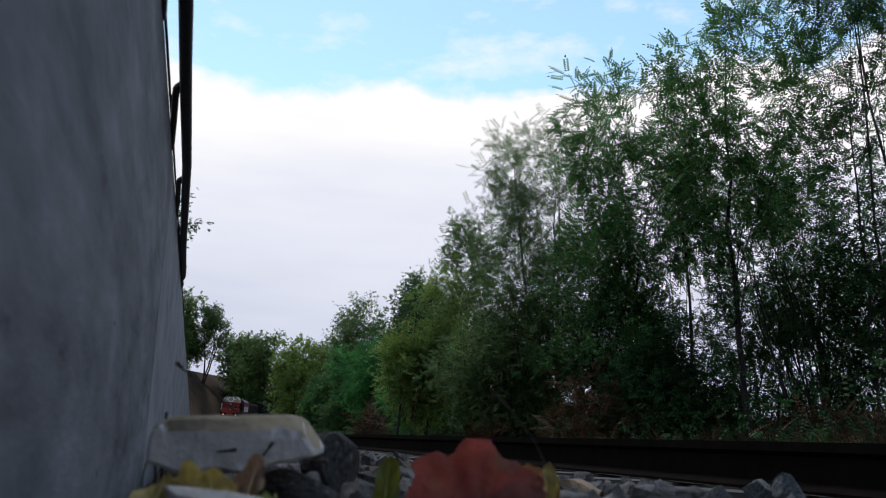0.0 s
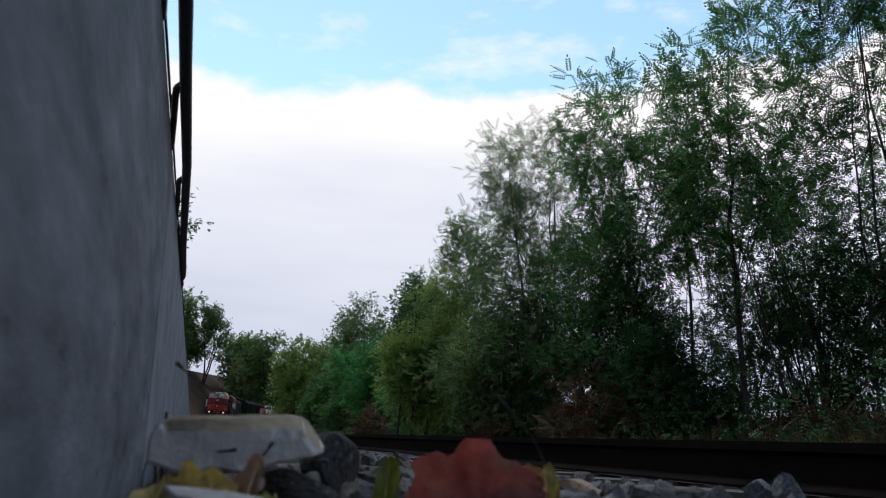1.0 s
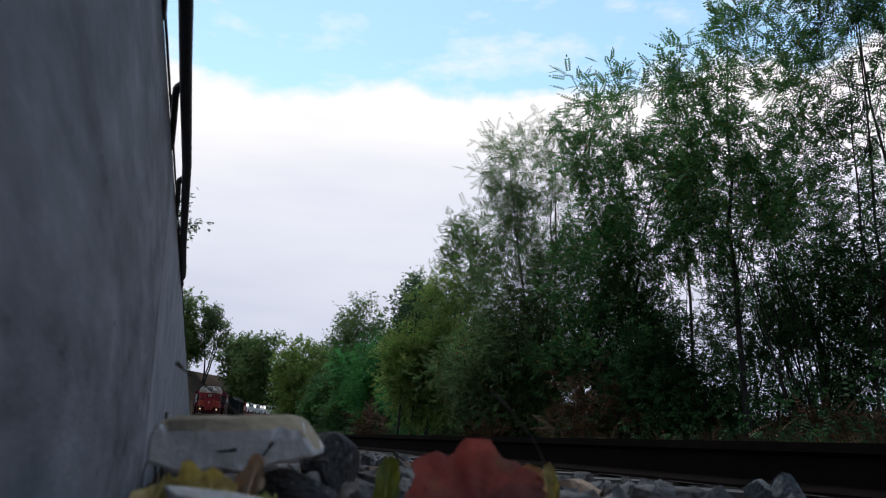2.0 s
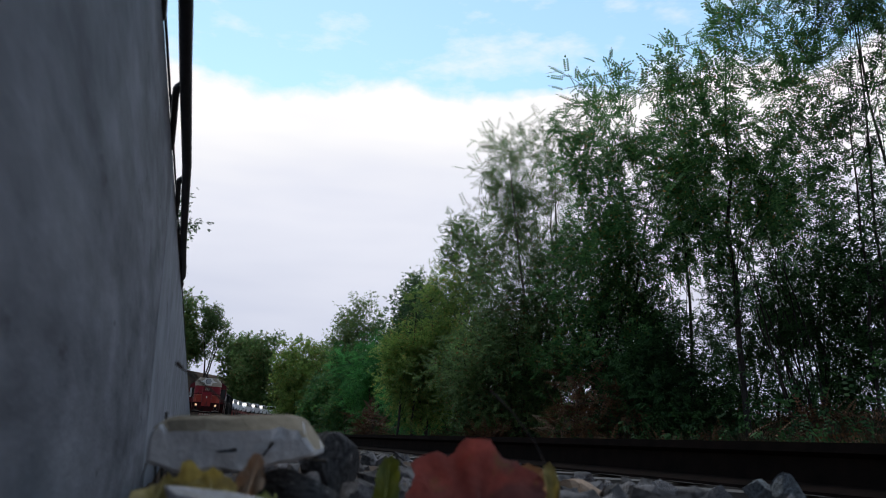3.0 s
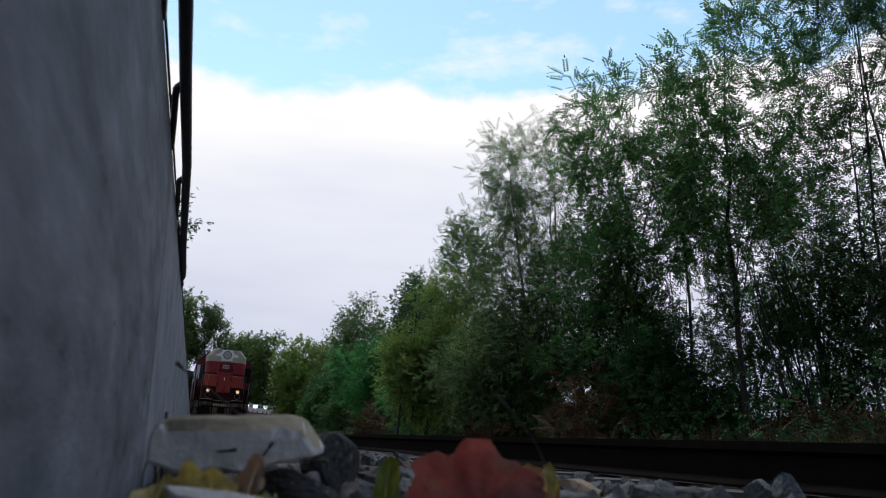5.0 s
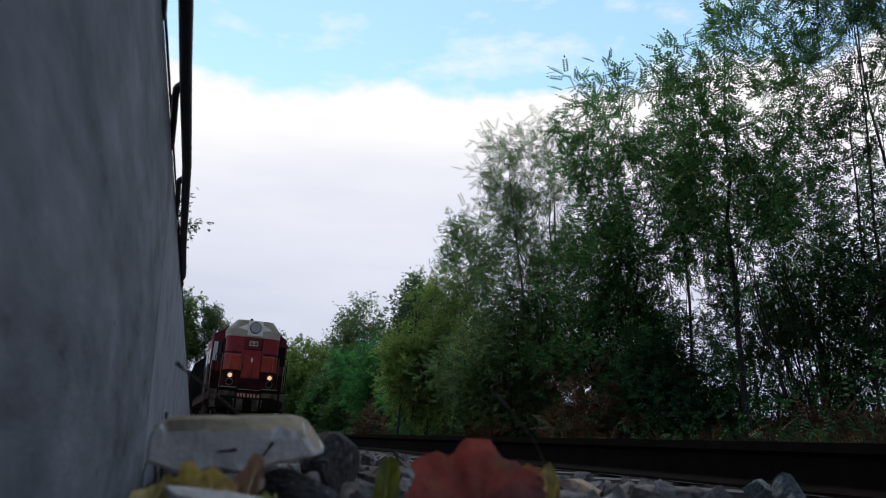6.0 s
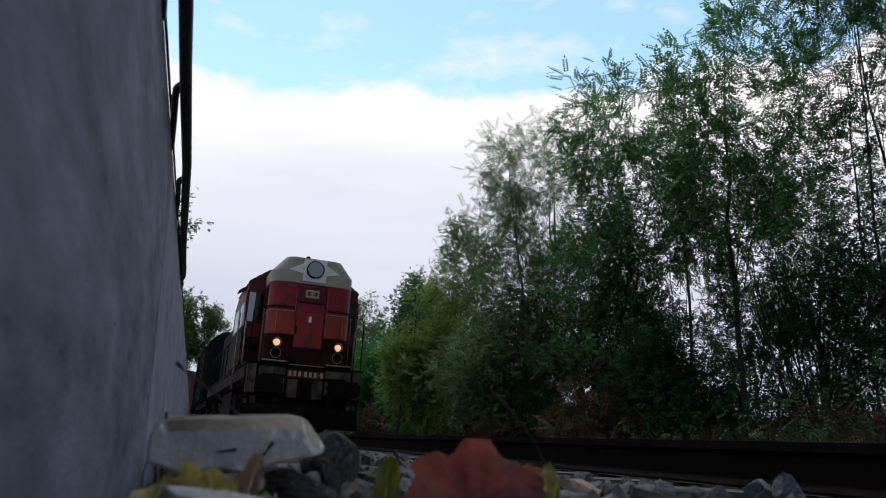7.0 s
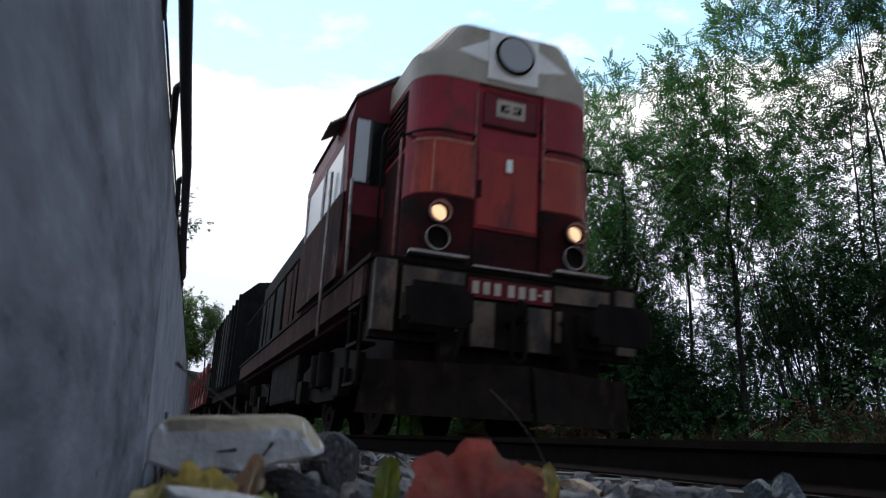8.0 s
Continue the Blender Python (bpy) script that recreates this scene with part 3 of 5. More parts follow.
def build_trees():
    rob = "slender black locust tree with feathery green leaves"
    TREES["r1"] = tree("locust_tree", rob + " at the track side", 6.6, 10.9, 9.5, 1.9, 3.0, 58, 5, 8, ROB, LEAF_ROBINIA, BARK, 11, 2, 0.030, (-0.10, 0), lobes=12)
    TREES["r0"] = tree("walnut_tree", "dark leafy walnut tree beside the track", 6.8, 10.2, 8.8, 1.6, 4.4, 68, 5, 8, ROB_BIG, LEAF_DARK, BARK, 61, 3, 0.035, (-0.01, 0), lobes=13)
    TREES["r2"] = tree("locust_tree", rob + " and a dark trunk", 4.62, 11.6, 8.3, 1.7, 3.3, 58, 5, 8, ROB_BIG, LEAF_ROBINIA, BARK, 12, 1, 0.055, (0.02, 0), lobes=9)
    TREES["r3"] = tree("locust_tree", rob + " and thin upright top", 3.55, 13.3, 7.5, 1.55, 2.6, 58, 5, 8, ROB_BIG, LEAF_ROBINIA, BARK, 13, 2, 0.034, (0.0, 0), lobes=9)
    TREES["r4"] = tree("willow_tree", "grey-green willow with narrow drooping leaves", 2.15, 16.0, 7.3, 1.4, 1.0, 120, 5, 8, NAR, LEAF_GREY, BARK_PALE, 14, 3, 0.05, (0.0, 0), droop=0.2, lobes=10)
    TREES["s5"] = tree("birch_tree", "small grey-green birch with airy crown", 0.55, 20.0, 5.9, 0.95, 0.8, 130, 5, 10, SPR, LEAF_GREY, BARK_PALE, 15, 2, 0.04, lobes=8)
    tree("maple_tree", "round dense dark green maple tree", -1.25, 32.0, 6.5, 1.45, 1.6, 210, 5, 9, far_leaf(0.45), LEAF_MAPLE, BARK, 16, 1, 0.12, lobes=16)
    tree("hazel_shrub", "yellow-green hazel shrub beside the track", -0.42, 17.0, 4.1, 0.7, 0.9, 110, 5, 10, SPR, LEAF_YELLOW, BARK, 17, 4, 0.03, category="shrub")
    tree("poplar_tree", "light green young poplar with pointed top", -3.9, 36.0, 6.6, 1.6, 0.6, 280, 5, 9, far_leaf(0.36), LEAF_FAR, BARK_PALE, 18, 2, 0.08, lobes=14)
    tree("ash_tree", "green ash tree behind the shrubs", -2.4, 41.0, 6.6, 2.2, 0.5, 170, 5, 9, far_leaf(0.65), LEAF_FAR, BARK, 28, 2, 0.08, lobes=10)
    TREES["f9"] = tree("elder_shrub", "fresh green low elder shrub beside the track", -1.95, 24.5, 3.2, 1.6, 0.1, 150, 5, 8, ROB, LEAF_FRESH, BARK, 19, 5, 0.025, category="shrub", squash=0.8, lobes=10)
    tree("elder_shrub", "fresh green low elder shrub beside the track", -0.35, 19.2, 2.5, 1.0, 0.1, 80, 5, 8, ROB, LEAF_FRESH, BARK, 29, 4, 0.025, category="shrub", lobes=8)
    tree("hazel_shrub", "yellowish hazel thicket on the inside of the curve", -8.2, 45.0, 6.1, 1.9, 0.2, 150, 5, 9, far_leaf(0.6), LEAF_YELLOW, BARK, 20, 4, 0.05, category="shrub", lobes=12)
    far = dict(lobes=12, twig_len=1.2, scatter=0.3)
    for label, x, y, top, r, leafm, seed in (
            ("dark green oak tree above the far bank", -27.8, 116.0, 14.4, 4.2, LEAF_FAR, 21),
            ("dark green oak tree above the far bank", -40.0, 114.0, 20.5, 4.2, LEAF_FAR, 23),
            ("green oak tree beside the far curve", -23.0, 118.0, 13.8, 4.3, LEAF_FAR, 24),
            ("green oak tree beside the far curve", -16.0, 104.0, 12.4, 4.2, LEAF_YELLOW, 25),
            ("dark oak tree behind the curve", -32.0, 122.0, 14.8, 4.4, LEAF_FAR, 26)):
        tree("oak_tree", label, x, y, up_to(x, y, top), r, 0.8, 150, 5, 9, far_leaf(1.7), leafm, BARK, seed, 2, 0.2, **far)
    tree("birch_tree", "thin birch tree with half-bare brownish crown", -35.2, 114.0, up_to(-35.2, 114.0, 18.6), 2.6, 3.2, 110, 5, 7, far_leaf(1.0), LEAF_GREY, BARK, 22, 3, 0.14, twig_len=1.0, scatter=0.2)
    tree("ash_tree", "half-bare ash tree behind the platform", -24.6, 58.0, 23.6, 4.4, 10.0, 110, 5, 7, far_leaf(1.0), LEAF_DARK, BARK, 27, 2, 0.16, twig_len=1.0, scatter=0.2)
    # thicket along the far side of the track
    tree("thicket_shrub", "dense dark thicket under the trees", 3.35, 13.7, 2.6, 1.0, 0.1, 100, 5, 9, SPR, LEAF_DARK, BARK, 31, 5, 0.03, category="shrub", lobes=10)
    tree("thicket_shrub", "tall dense dark green thicket beside the track", 2.8, 13.7, 4.9, 1.25, 0.1, 115, 5, 9, SPR, LEAF_ROBINIA, BARK, 32, 5, 0.03, category="shrub", lobes=11)
    tree("thicket_shrub", "grey-green bramble thicket beside the track", 1.05, 15.3, 2.8, 1.0, 0.1, 105, 5, 9, SPR, LEAF_GREY, BARK, 33, 5, 0.02, category="shrub", lobes=10)
    tree("thicket_shrub", "dense green thicket beside the track", 1.75, 15.2, 3.5, 1.1, 0.1, 105, 5, 9, SPR, LEAF_GREY, BARK, 40, 5, 0.03, category="shrub", lobes=10)
    tree("thicket_shrub", "dark thicket with thin stems", 6.2, 12.4, 2.9, 1.3, 0.1, 66, 5, 8, SPR, LEAF_DARK, BARK, 34, 7, 0.022, category="shrub", lobes=11)
    tree("thicket_shrub", "dark thicket with thin stems", 5.7, 13.8, 2.8, 1.3, 0.2, 60, 5, 8, SPR, LEAF_DARK, BARK, 35, 7, 0.022, category="shrub", lobes=10)
    tree("thicket_shrub", "tangled thicket of thin bare stems", 6.9, 13.6, 5.2, 1.9, 0.2, 64, 5, 7, SPR, LEAF_DARK, BARK, 39, 12, 0.022, category="shrub", lobes=12)
    tree("thicket_shrub", "tangled thicket of thin leaning stems", 5.6, 11.9, 4.6, 1.5, 0.5, 26, 4, 7, ROB, LEAF_DARK, BARK, 62, 9, 0.020, (-0.10, 0), category="shrub", lobes=10)
    tree("thicket_shrub", "low black-green bramble mound under the trees", 3.9, 12.6, 1.9, 1.0, 0.05, 90, 5, 9, SPR, LEAF_DARK, BARK, 63, 6, 0.018, category="shrub", lobes=9)
    tree("thicket_shrub", "dense dark thicket at the track side", 7.0, 11.4, 2.9, 1.2, 0.1, 95, 5, 8, SPR, LEAF_DARK, BARK, 65, 6, 0.02, category="shrub", lobes=10)
    tree("thicket_shrub", "sparse young saplings with thin curved stems", 4.3, 13.9, 4.4, 1.2, 0.8, 14, 4, 6, SPR, LEAF_DARK, BARK, 64, 7, 0.022, category="shrub", lobes=8)
    tree("thicket_shrub", "green thicket under the poplar", -3.4, 30.0, 3.6, 1.6, 0.1, 160, 5, 9, far_leaf(0.5), LEAF_ROBINIA, BARK, 36, 5, 0.03, category="shrub")
    tree("thicket_shrub", "green thicket inside the curve", -5.6, 37.5, 3.2, 1.7, 0.1, 150, 5, 9, far_leaf(0.55), LEAF_ROBINIA, BARK, 37, 5, 0.03, category="shrub")
    tree("thicket_shrub", "dark thicket behind the birch", -0.4, 26.0, 4.6, 1.8, 0.1, 190, 5, 9, far_leaf(0.45), LEAF_DARK, BARK, 38, 5, 0.03, category="shrub")
    # brown ferns
    for k, (x, y) in enumerate(((-2.12, 22.3), (-1.9, 22.0), (2.2, 12.6), (2.85, 12.3), (5.0, 10.0), (0.9, 14.2))):
        tree("fern", "withered reddish-brown fern beside the track", x, y, (1.35, 1.1, 1.45, 1.3, 0.5, 0.5)[k], 0.42, 0.1, 12, 3, 3, FRO, LEAF_AUTUMN, BARK, 50 + k, 3, 0.008, category="fern", twig_len=0.3, scatter=0.04)


build_trees()


def build_grass():
    """Dry grass strips beside the track."""
    rng = np.random.default_rng(77)
    n = 60000
    s = rng.uniform(-60, 14, n)
    off = np.where(rng.random(n) < 0.88, rng.uniform(2.4, 8.5, n), rng.uniform(-5.5, -3.2, n))
    keep = ~((off < 0) & (s > -16))
    s, off = s[keep], off[keep]
    a = heading(s)
    x = np.interp(s, LINE[:, 0], LINE[:, 1]) + off * np.cos(a)
    y = np.interp(s, LINE[:, 0], LINE[:, 2]) + off * np.sin(a)
    z = np.concatenate([ground_z(x[i:i + 4000], y[i:i + 4000]) for i in range(0, len(x), 4000)])
    n = len(x)
    b = np.stack([x, y, z - 0.02], 1)
    h = (rng.uniform(0.10, 0.34, n) * np.where(off > 3.2, 1.4, 0.8))[:, None]
    t = rng.uniform(0, 2 * np.pi, n)
    side = np.stack([np.cos(t), np.sin(t), 0 * t], 1) * rng.uniform(0.004, 0.012, n)[:, None]
    lean = np.stack([rng.normal(0, 0.35, n), rng.normal(0, 0.35, n), np.ones(n)], 1)
    tip = b + lean * h
    q = np.stack([b - side, b + side, tip + side * 0.15, tip - side * 0.15], 1)
    ob = new("grass", quad_mesh("grass", q, GRASS))
    tagged(ob, "dry yellowish grass along the track", "grass", kind="stuff")


build_grass()


def build_undergrowth():
    """Low brambles and seedlings under the trees on the far side of the track."""
    rng = np.random.default_rng(78)
    for name, label, count, tall, template, material in (("undergrowth", "low dark bramble undergrowth beneath the trees", 9000, 1.1, SPR, LEAF_DARK), ("dead_bracken", "low brown dead bracken beneath the trees", 2200, 0.55, FRO, LEAF_AUTUMN)):
        s = rng.uniform(-34, 16, count)
        off = 3.0 + 6.5 * rng.random(count) ** 1.2
        a = heading(s)
        x = np.interp(s, LINE[:, 0], LINE[:, 1]) + off * np.cos(a)
        y = np.interp(s, LINE[:, 0], LINE[:, 2]) + off * np.sin(a)
        z = np.concatenate([ground_z(x[i:i + 3000], y[i:i + 3000]) for i in range(0, count, 3000)])
        clump = np.array([noise.noise(Vector((p * 0.8, q * 0.8, 3.0))) for p, q in zip(x, y)])
        h = tall * rng.random(count) ** 1.3 * np.clip(0.65 + clump, 0.15, 1.3)
        d = rng.normal(0, 1, (count, 3)) + np.array([0, 0, 0.4])
        q = place_leaves(template, np.stack([x, y, z + h], 1), d, rng, 0.7, 1.3)
        tagged(new(name, quad_mesh(name, q, material)), label, "undergrowth", kind="stuff")


build_undergrowth()


# ---- gravel and litter round the camera ----
def rock_mesh(name, seed, rough=0.22, sub=2, flat=0.7, cuts=14, low=0.25, high=0.42):
    rng = np.random.default_rng(seed)
    bm = bmesh.new()
    bmesh.ops.create_icosphere(bm, subdivisions=sub, radius=0.5)
    # cut facets with random planes
    for k in range(cuts):
        d = Vector(rng.normal(0, 1, 3)).normalized()
        lim = rng.uniform(low, high)
        for v in bm.verts:
            h = v.co.dot(d)
            if h > lim:
                v.co -= d * (h - lim)
    for v in bm.verts:
        v.co *= 1 + rough * 0.25 * rng.normal()
        v.co.z *= flat
    me = bpy.data.meshes.new(name)
    bm.to_mesh(me)
    bm.free()
    return me


def build_ballast():
    rng = np.random.default_rng(9)
    protos = []
    for k in range(10):
        me = rock_mesh("p", 100 + k, sub=1, rough=0.3)
        v = np.array([tuple(q.co) for q in me.vertices])
        f = np.array([tuple(p.vertices) for p in me.polygons])
        protos.append((v, f))
        bpy.data.meshes.remove(me)
    bed = tagged(empty("ballast_bed"), "grey crushed stone ballast beside the rail", "ballast", kind="structure")
    near_meshes = [mesh_of("stone", v, f, BALLAST) for v, f in protos]
    V, F, at, near = [], [], 0, 0
    for k in range(12500):
        s = 17.6 - 30 * rng.random() ** 1.75 if k % 5 else rng.uniform(-22, 30)
        off = rng.uniform(-2.95, -0.86) if rng.random() < 0.72 else rng.uniform(-0.68, 2.3)
        x, y, a = line_at(s)
        x, y = x + off * math.cos(a), y + off * math.sin(a)
        u = x * math.cos(WALL_DIR) - y * math.sin(WALL_DIR)
        if math.hypot(x, y) < 0.45 or u < (-0.015 if y < 1.4 else WALL_X + 0.03):
            continue
        which = rng.integers(10)
        turn = Euler(rng.uniform(0, 6.28, 3)).to_matrix()
        size = rng.uniform(0.022, 0.055) * rng.uniform(0.8, 1.2, 3)
        place = Vector((x, y, float(ground_z(np.array(x), np.array(y))) + rng.uniform(-0.01, 0.012)))
        if near < 280 and y > 0.45 and math.hypot(x, y) < 2.1:
            near += 1
            ob = new("stone", near_meshes[which])
            ob.parent = bed
            ob.matrix_basis = Matrix.Translation(place) @ turn.to_4x4() @ Matrix.Diagonal((*size, 1))
            continue
        v, f = protos[which]
        V.append((v * size) @ np.array(turn).T + np.array(place))
        F.append(f + at)
        at += len(v)
    rest = new("gravel", mesh_of("gravel", np.concatenate(V), np.concatenate(F), BALLAST))
    rest.parent = bed
    tagged(rest, kind="stuff")


build_ballast()


# ---- stones, leaves and twigs at the lens ----
def stone(name, label, m, size, seed, material, sub=3, rough=0.10, flat=0.8):
    me = rock_mesh(name, seed, rough * 0.5, sub, flat, 24, 0.20, 0.34)
    for v in me.vertices:
        v.co *= 1.25 + 0.14 * noise.noise(v.co * 3.0 + Vector((seed % 7, 0, 0))) + 0.05 * noise.noise(v.co * 11.0)
    me.materials.append(material)
    ob = new(name, me)
    ob.matrix_basis = m @ Matrix.Diagonal((*size, 1))
    tagged(ob, label, "stone")
    return ob


def slab_stone():
    """Flat broken slab with a chipped front and a tan weathered top."""
    bm = bmesh.new()
    outline = [(-0.049, 0.002), (-0.048, 0.020), (-0.042, 0.0270), (-0.020, 0.0282), (0.020, 0.0290), (0.027, 0.026), (0.041, 0.009), (0.038, 0.006), (0.022, 0.003), (0.006, -0.002), (-0.012, 0.0), (-0.030, -0.004)]
    add_prism(bm, outline, 0.0, 0.07)
    bmesh.ops.bevel(bm, geom=bm.edges[:], offset=0.0018, segments=1, affect="EDGES")
    bmesh.ops.triangulate(bm, faces=bm.faces[:])
    bmesh.ops.subdivide_edges(bm, edges=bm.edges[:], cuts=3, use_grid_fill=True)
    for v in bm.verts:
        # the upper front breaks back at a slant
        lean = max(0.0, v.co.z - (0.0225 - 0.14 * v.co.x * (v.co.x > 0)))
        if v.co.y < 0.03:
            v.co.y += 1.5 * lean
        v.co += 0.0012 * noise.noise_vector(v.co * 90) + 0.0022 * noise.noise_vector(v.co * 26)
    bm.normal_update()
    for f in bm.faces:
        f.material_index = 1 if f.normal.z > 0.5 else 0
    me = bpy.data.meshes.new("slab_stone")
    bm.to_mesh(me)
    bm.free()
    me.materials.append(PALE)
    me.materials.append(TAN_CRUST)
    ob = new("slab_stone", me)
    ob.matrix_basis = pose(-0.1075, 0.415, 0.033, 0, 0, 4)
    tagged(ob, "pale grey broken slab with a tan weathered top", "stone")


def leaf_blade(lobes, depth, r, curl, seed, fold=0.25):
    """A lobed leaf blade with a folded midrib and curled rim, two faces thick."""
    rng = np.random.default_rng(seed)
    bm = bmesh.new()
    n, rings = 60, 6
    top = []
    centre = bm.verts.new((0, 0, 0))
    for j in range(1, rings + 1):
        row = []
        for k in range(n):
            t = 2 * math.pi * k / n
            edge = r * (1 - depth * (0.5 - 0.5 * math.cos(lobes * t)) + 0.03 * math.sin(17 * t) + 0.02 * math.sin(29 * t))
            q = edge * j / rings
            x, y = q * math.sin(t), q * math.cos(t)
            z = fold * abs(x) + curl * q * q / r * math.sin(2 * t + seed) + 0.05 * r * math.sin(5 * t + seed) * (j / rings) ** 2
            z += r * (0.22 * noise.noise(Vector((x / r * 1.7 + seed, y / r * 1.7, 0))) + 0.09 * noise.noise(Vector((x / r * 5, y / r * 5 + seed, 2)))) * (j / rings)
            row.append(bm.verts.new((x, y, z)))
        top.append(row)
    for k in range(n):
        bm.faces.new((centre, top[0][k], top[0][(k + 1) % n]))
        for j in range(rings - 1):
            bm.faces.new((top[j][k], top[j + 1][k], top[j + 1][(k + 1) % n], top[j][(k + 1) % n]))
    bmesh.ops.solidify(bm, geom=bm.faces[:], thickness=0.0006)
    return bm


def fallen_leaf(label, m, material, lobes, depth, r, curl, seed, stretch=(1, 1), stalk=None):
    base = empty("leaf", m)
    tagged(base, label, "leaf", group="fallen leaves on the gravel")
    bm = leaf_blade(lobes, depth, r, curl, seed)
    bmesh.ops.transform(bm, matrix=Matrix.Diagonal((stretch[0], stretch[1], 1, 1)), verts=bm.verts[:])
    part("blade", bm, material, base, smooth=True)
    rib = [(0, -r * 0.9 * stretch[1], 0.001), (0, 0, 0.0015), (0, r * 0.85 * stretch[1], 0.002)]
    part("midrib", add_tube(bmesh.new(), rib, [0.0012, 0.0009, 0.0004], 6), material, base)
    if stalk:
        part("stalk", add_tube(bmesh.new(), stalk, [0.0005] * (len(stalk) - 1) + [0.0009], 6), TWIG, base, "thin dark stalk")
    return base


TWIG = mat("dark_twig", (0.05, 0.035, 0.025), (0.02, 0.015, 0.012), 0.8, 60, 300, 0.3, depth=0.0005)
LEAF_RED = mat("red_brown_dead_leaf", (0.48, 0.16, 0.13), (0.22, 0.060, 0.052), 0.6, 42, 240, 0.8, amount=0.9, stain=(0.36, 0.19, 0.08), stain_scale=34, stain_at=0.60, depth=0.0014)
LEAF_GOLD = mat("ochre_dead_leaf", (0.56, 0.47, 0.17), (0.34, 0.27, 0.10), 0.6, 55, 240, 0.7, stain=(0.16, 0.11, 0.06), stain_scale=60, stain_at=0.60, depth=0.0012)
LEAF_LIME = mat("yellow_green_fallen_leaf", (0.27, 0.28, 0.04), (0.13, 0.16, 0.025), 0.6, 35, 240, 0.4, depth=0.0008)
LEAF_TAN = mat("tan_dead_leaf", (0.42, 0.28, 0.18), (0.26, 0.16, 0.10), 0.6, 35, 240, 0.4, depth=0.0008)
LEAF_ORANGE = mat("orange_dead_leaf", (0.50, 0.24, 0.07), (0.32, 0.13, 0.045), 0.6, 35, 240, 0.4, depth=0.0008)
STONE_BLUE = mat("blue_grey_stone", (0.26, 0.28, 0.30), (0.09, 0.098, 0.108), 0.85, 14, 160, 0.9, stain=(0.045, 0.047, 0.050), stain_scale=9, stain_at=0.58, depth=0.006)


def build_litter():
    slab_stone()
    stone("stone", "dark grey broken stone beside the pale slab", pose(-0.0775, 0.535, 0.0235, 8, 6, 30), (0.050, 0.060, 0.092), 401, STONE_DARK)
    # two dark stones added to prop the slab and fill its shaded hollow
    stone("stone", "dark flat stone added in the hollow under the pale slab", pose(-0.085, 0.46, 0.016, 0, 8, 10), (0.085, 0.06, 0.034), 402, STONE_DARK)
    stone("stone", "dark flat stone added in the hollow under the pale slab", pose(-0.150, 0.47, 0.010, 0, 0, 40), (0.085, 0.07, 0.036), 411, STONE_DARK)
    stone("stone", "grey gravel stone with pale specks", pose(-0.079, 0.475, 0.012, 40, 0, 10), (0.036, 0.04, 0.036), 403, STONE)
    stone("stone", "grey gravel stone with pale specks", pose(-0.053, 0.50, 0.010, 10, 30, 70), (0.040, 0.04, 0.040), 404, STONE)
    stone("stone", "pale grey pebble among dead leaves", pose(-0.093, 0.338, 0.0195, 0, 6, 5), (0.066, 0.030, 0.050), 405, PALE, flat=0.6)
    stone("stone", "blue-grey angular gravel stone", pose(0.350, 0.86, -0.006, 15, 10, 20), (0.054, 0.05, 0.054), 406, STONE_BLUE)
    stone("stone", "blue-grey angular gravel stone", pose(0.372, 0.835, -0.010, 40, 20, 80), (0.050, 0.05, 0.050), 407, STONE_BLUE)
    stone("stone", "grey angular gravel stone", pose(0.245, 0.86, -0.012, 10, 0, 15), (0.085, 0.06, 0.052), 408, STONE)
    stone("stone", "pale grey gravel stone", pose(0.186, 1.0, -0.006, 20, 20, 45), (0.055, 0.04, 0.036), 409, STONE)
    stone("stone", "grey angular gravel stone", pose(0.285, 0.80, -0.014, 60, 0, 35), (0.050, 0.05, 0.042), 410, STONE)
    stone("stone", "reddish brown gravel stone", pose(0.145, 0.80, -0.010, 60, 0, 35), (0.080, 0.05, 0.046), 412, LEAF_TAN)
    # leaves stand curled on edge among the stones
    fallen_leaf("curled red-brown dead leaf standing among gravel", pose(0.021, 0.452, 0.009, 62, 4, -6), LEAF_RED, 7, 0.14, 0.046, 0.35, 2, (1.0, 0.84))
    fallen_leaf("orange dead leaf behind the red one", pose(0.050, 0.462, 0.012, 70, 16, -10), LEAF_ORANGE, 3, 0.22, 0.030, 0.2, 4, (0.7, 0.85),
                [(0.010, 0.020, 0.002), (-0.004, 0.036, 0.004), (-0.022, 0.050, 0.006), (-0.040, 0.060, 0.006)])
    fallen_leaf("small pointed ochre leaf tip standing on edge", pose(0.0625, 0.446, 0.016, 80, 0, 10), LEAF_GOLD, 2, 0.5, 0.021, 0.1, 6, (0.34, 1.0))
    fallen_leaf("yellow-green fallen leaf standing on edge", pose(-0.032, 0.45, 0.014, 75, 8, 12), LEAF_LIME, 2, 0.3, 0.026, 0.15, 7, (0.42, 1.0))
    fallen_leaf("mottled ochre dead leaf against the slab", pose(-0.119, 0.376, 0.0225, 38, -8, 8), LEAF_GOLD, 7, 0.14, 0.018, 0.6, 8, (0.85, 0.62))
    fallen_leaf("crumpled ochre dead leaf against the slab", pose(-0.131, 0.366, 0.021, 55, 6, -12), LEAF_GOLD, 5, 0.2, 0.017, 0.5, 13, (0.9, 0.7))
    fallen_leaf("crumpled ochre dead leaf beside the slab", pose(-0.108, 0.371, 0.025, 60, -4, 15), LEAF_GOLD, 5, 0.16, 0.014, 0.5, 14, (0.9, 0.6))
    fallen_leaf("small tan dead leaf against the slab", pose(-0.0915, 0.382, 0.030, 70, 10, 0), LEAF_TAN, 3, 0.3, 0.014, 0.2, 9, (0.55, 0.85))
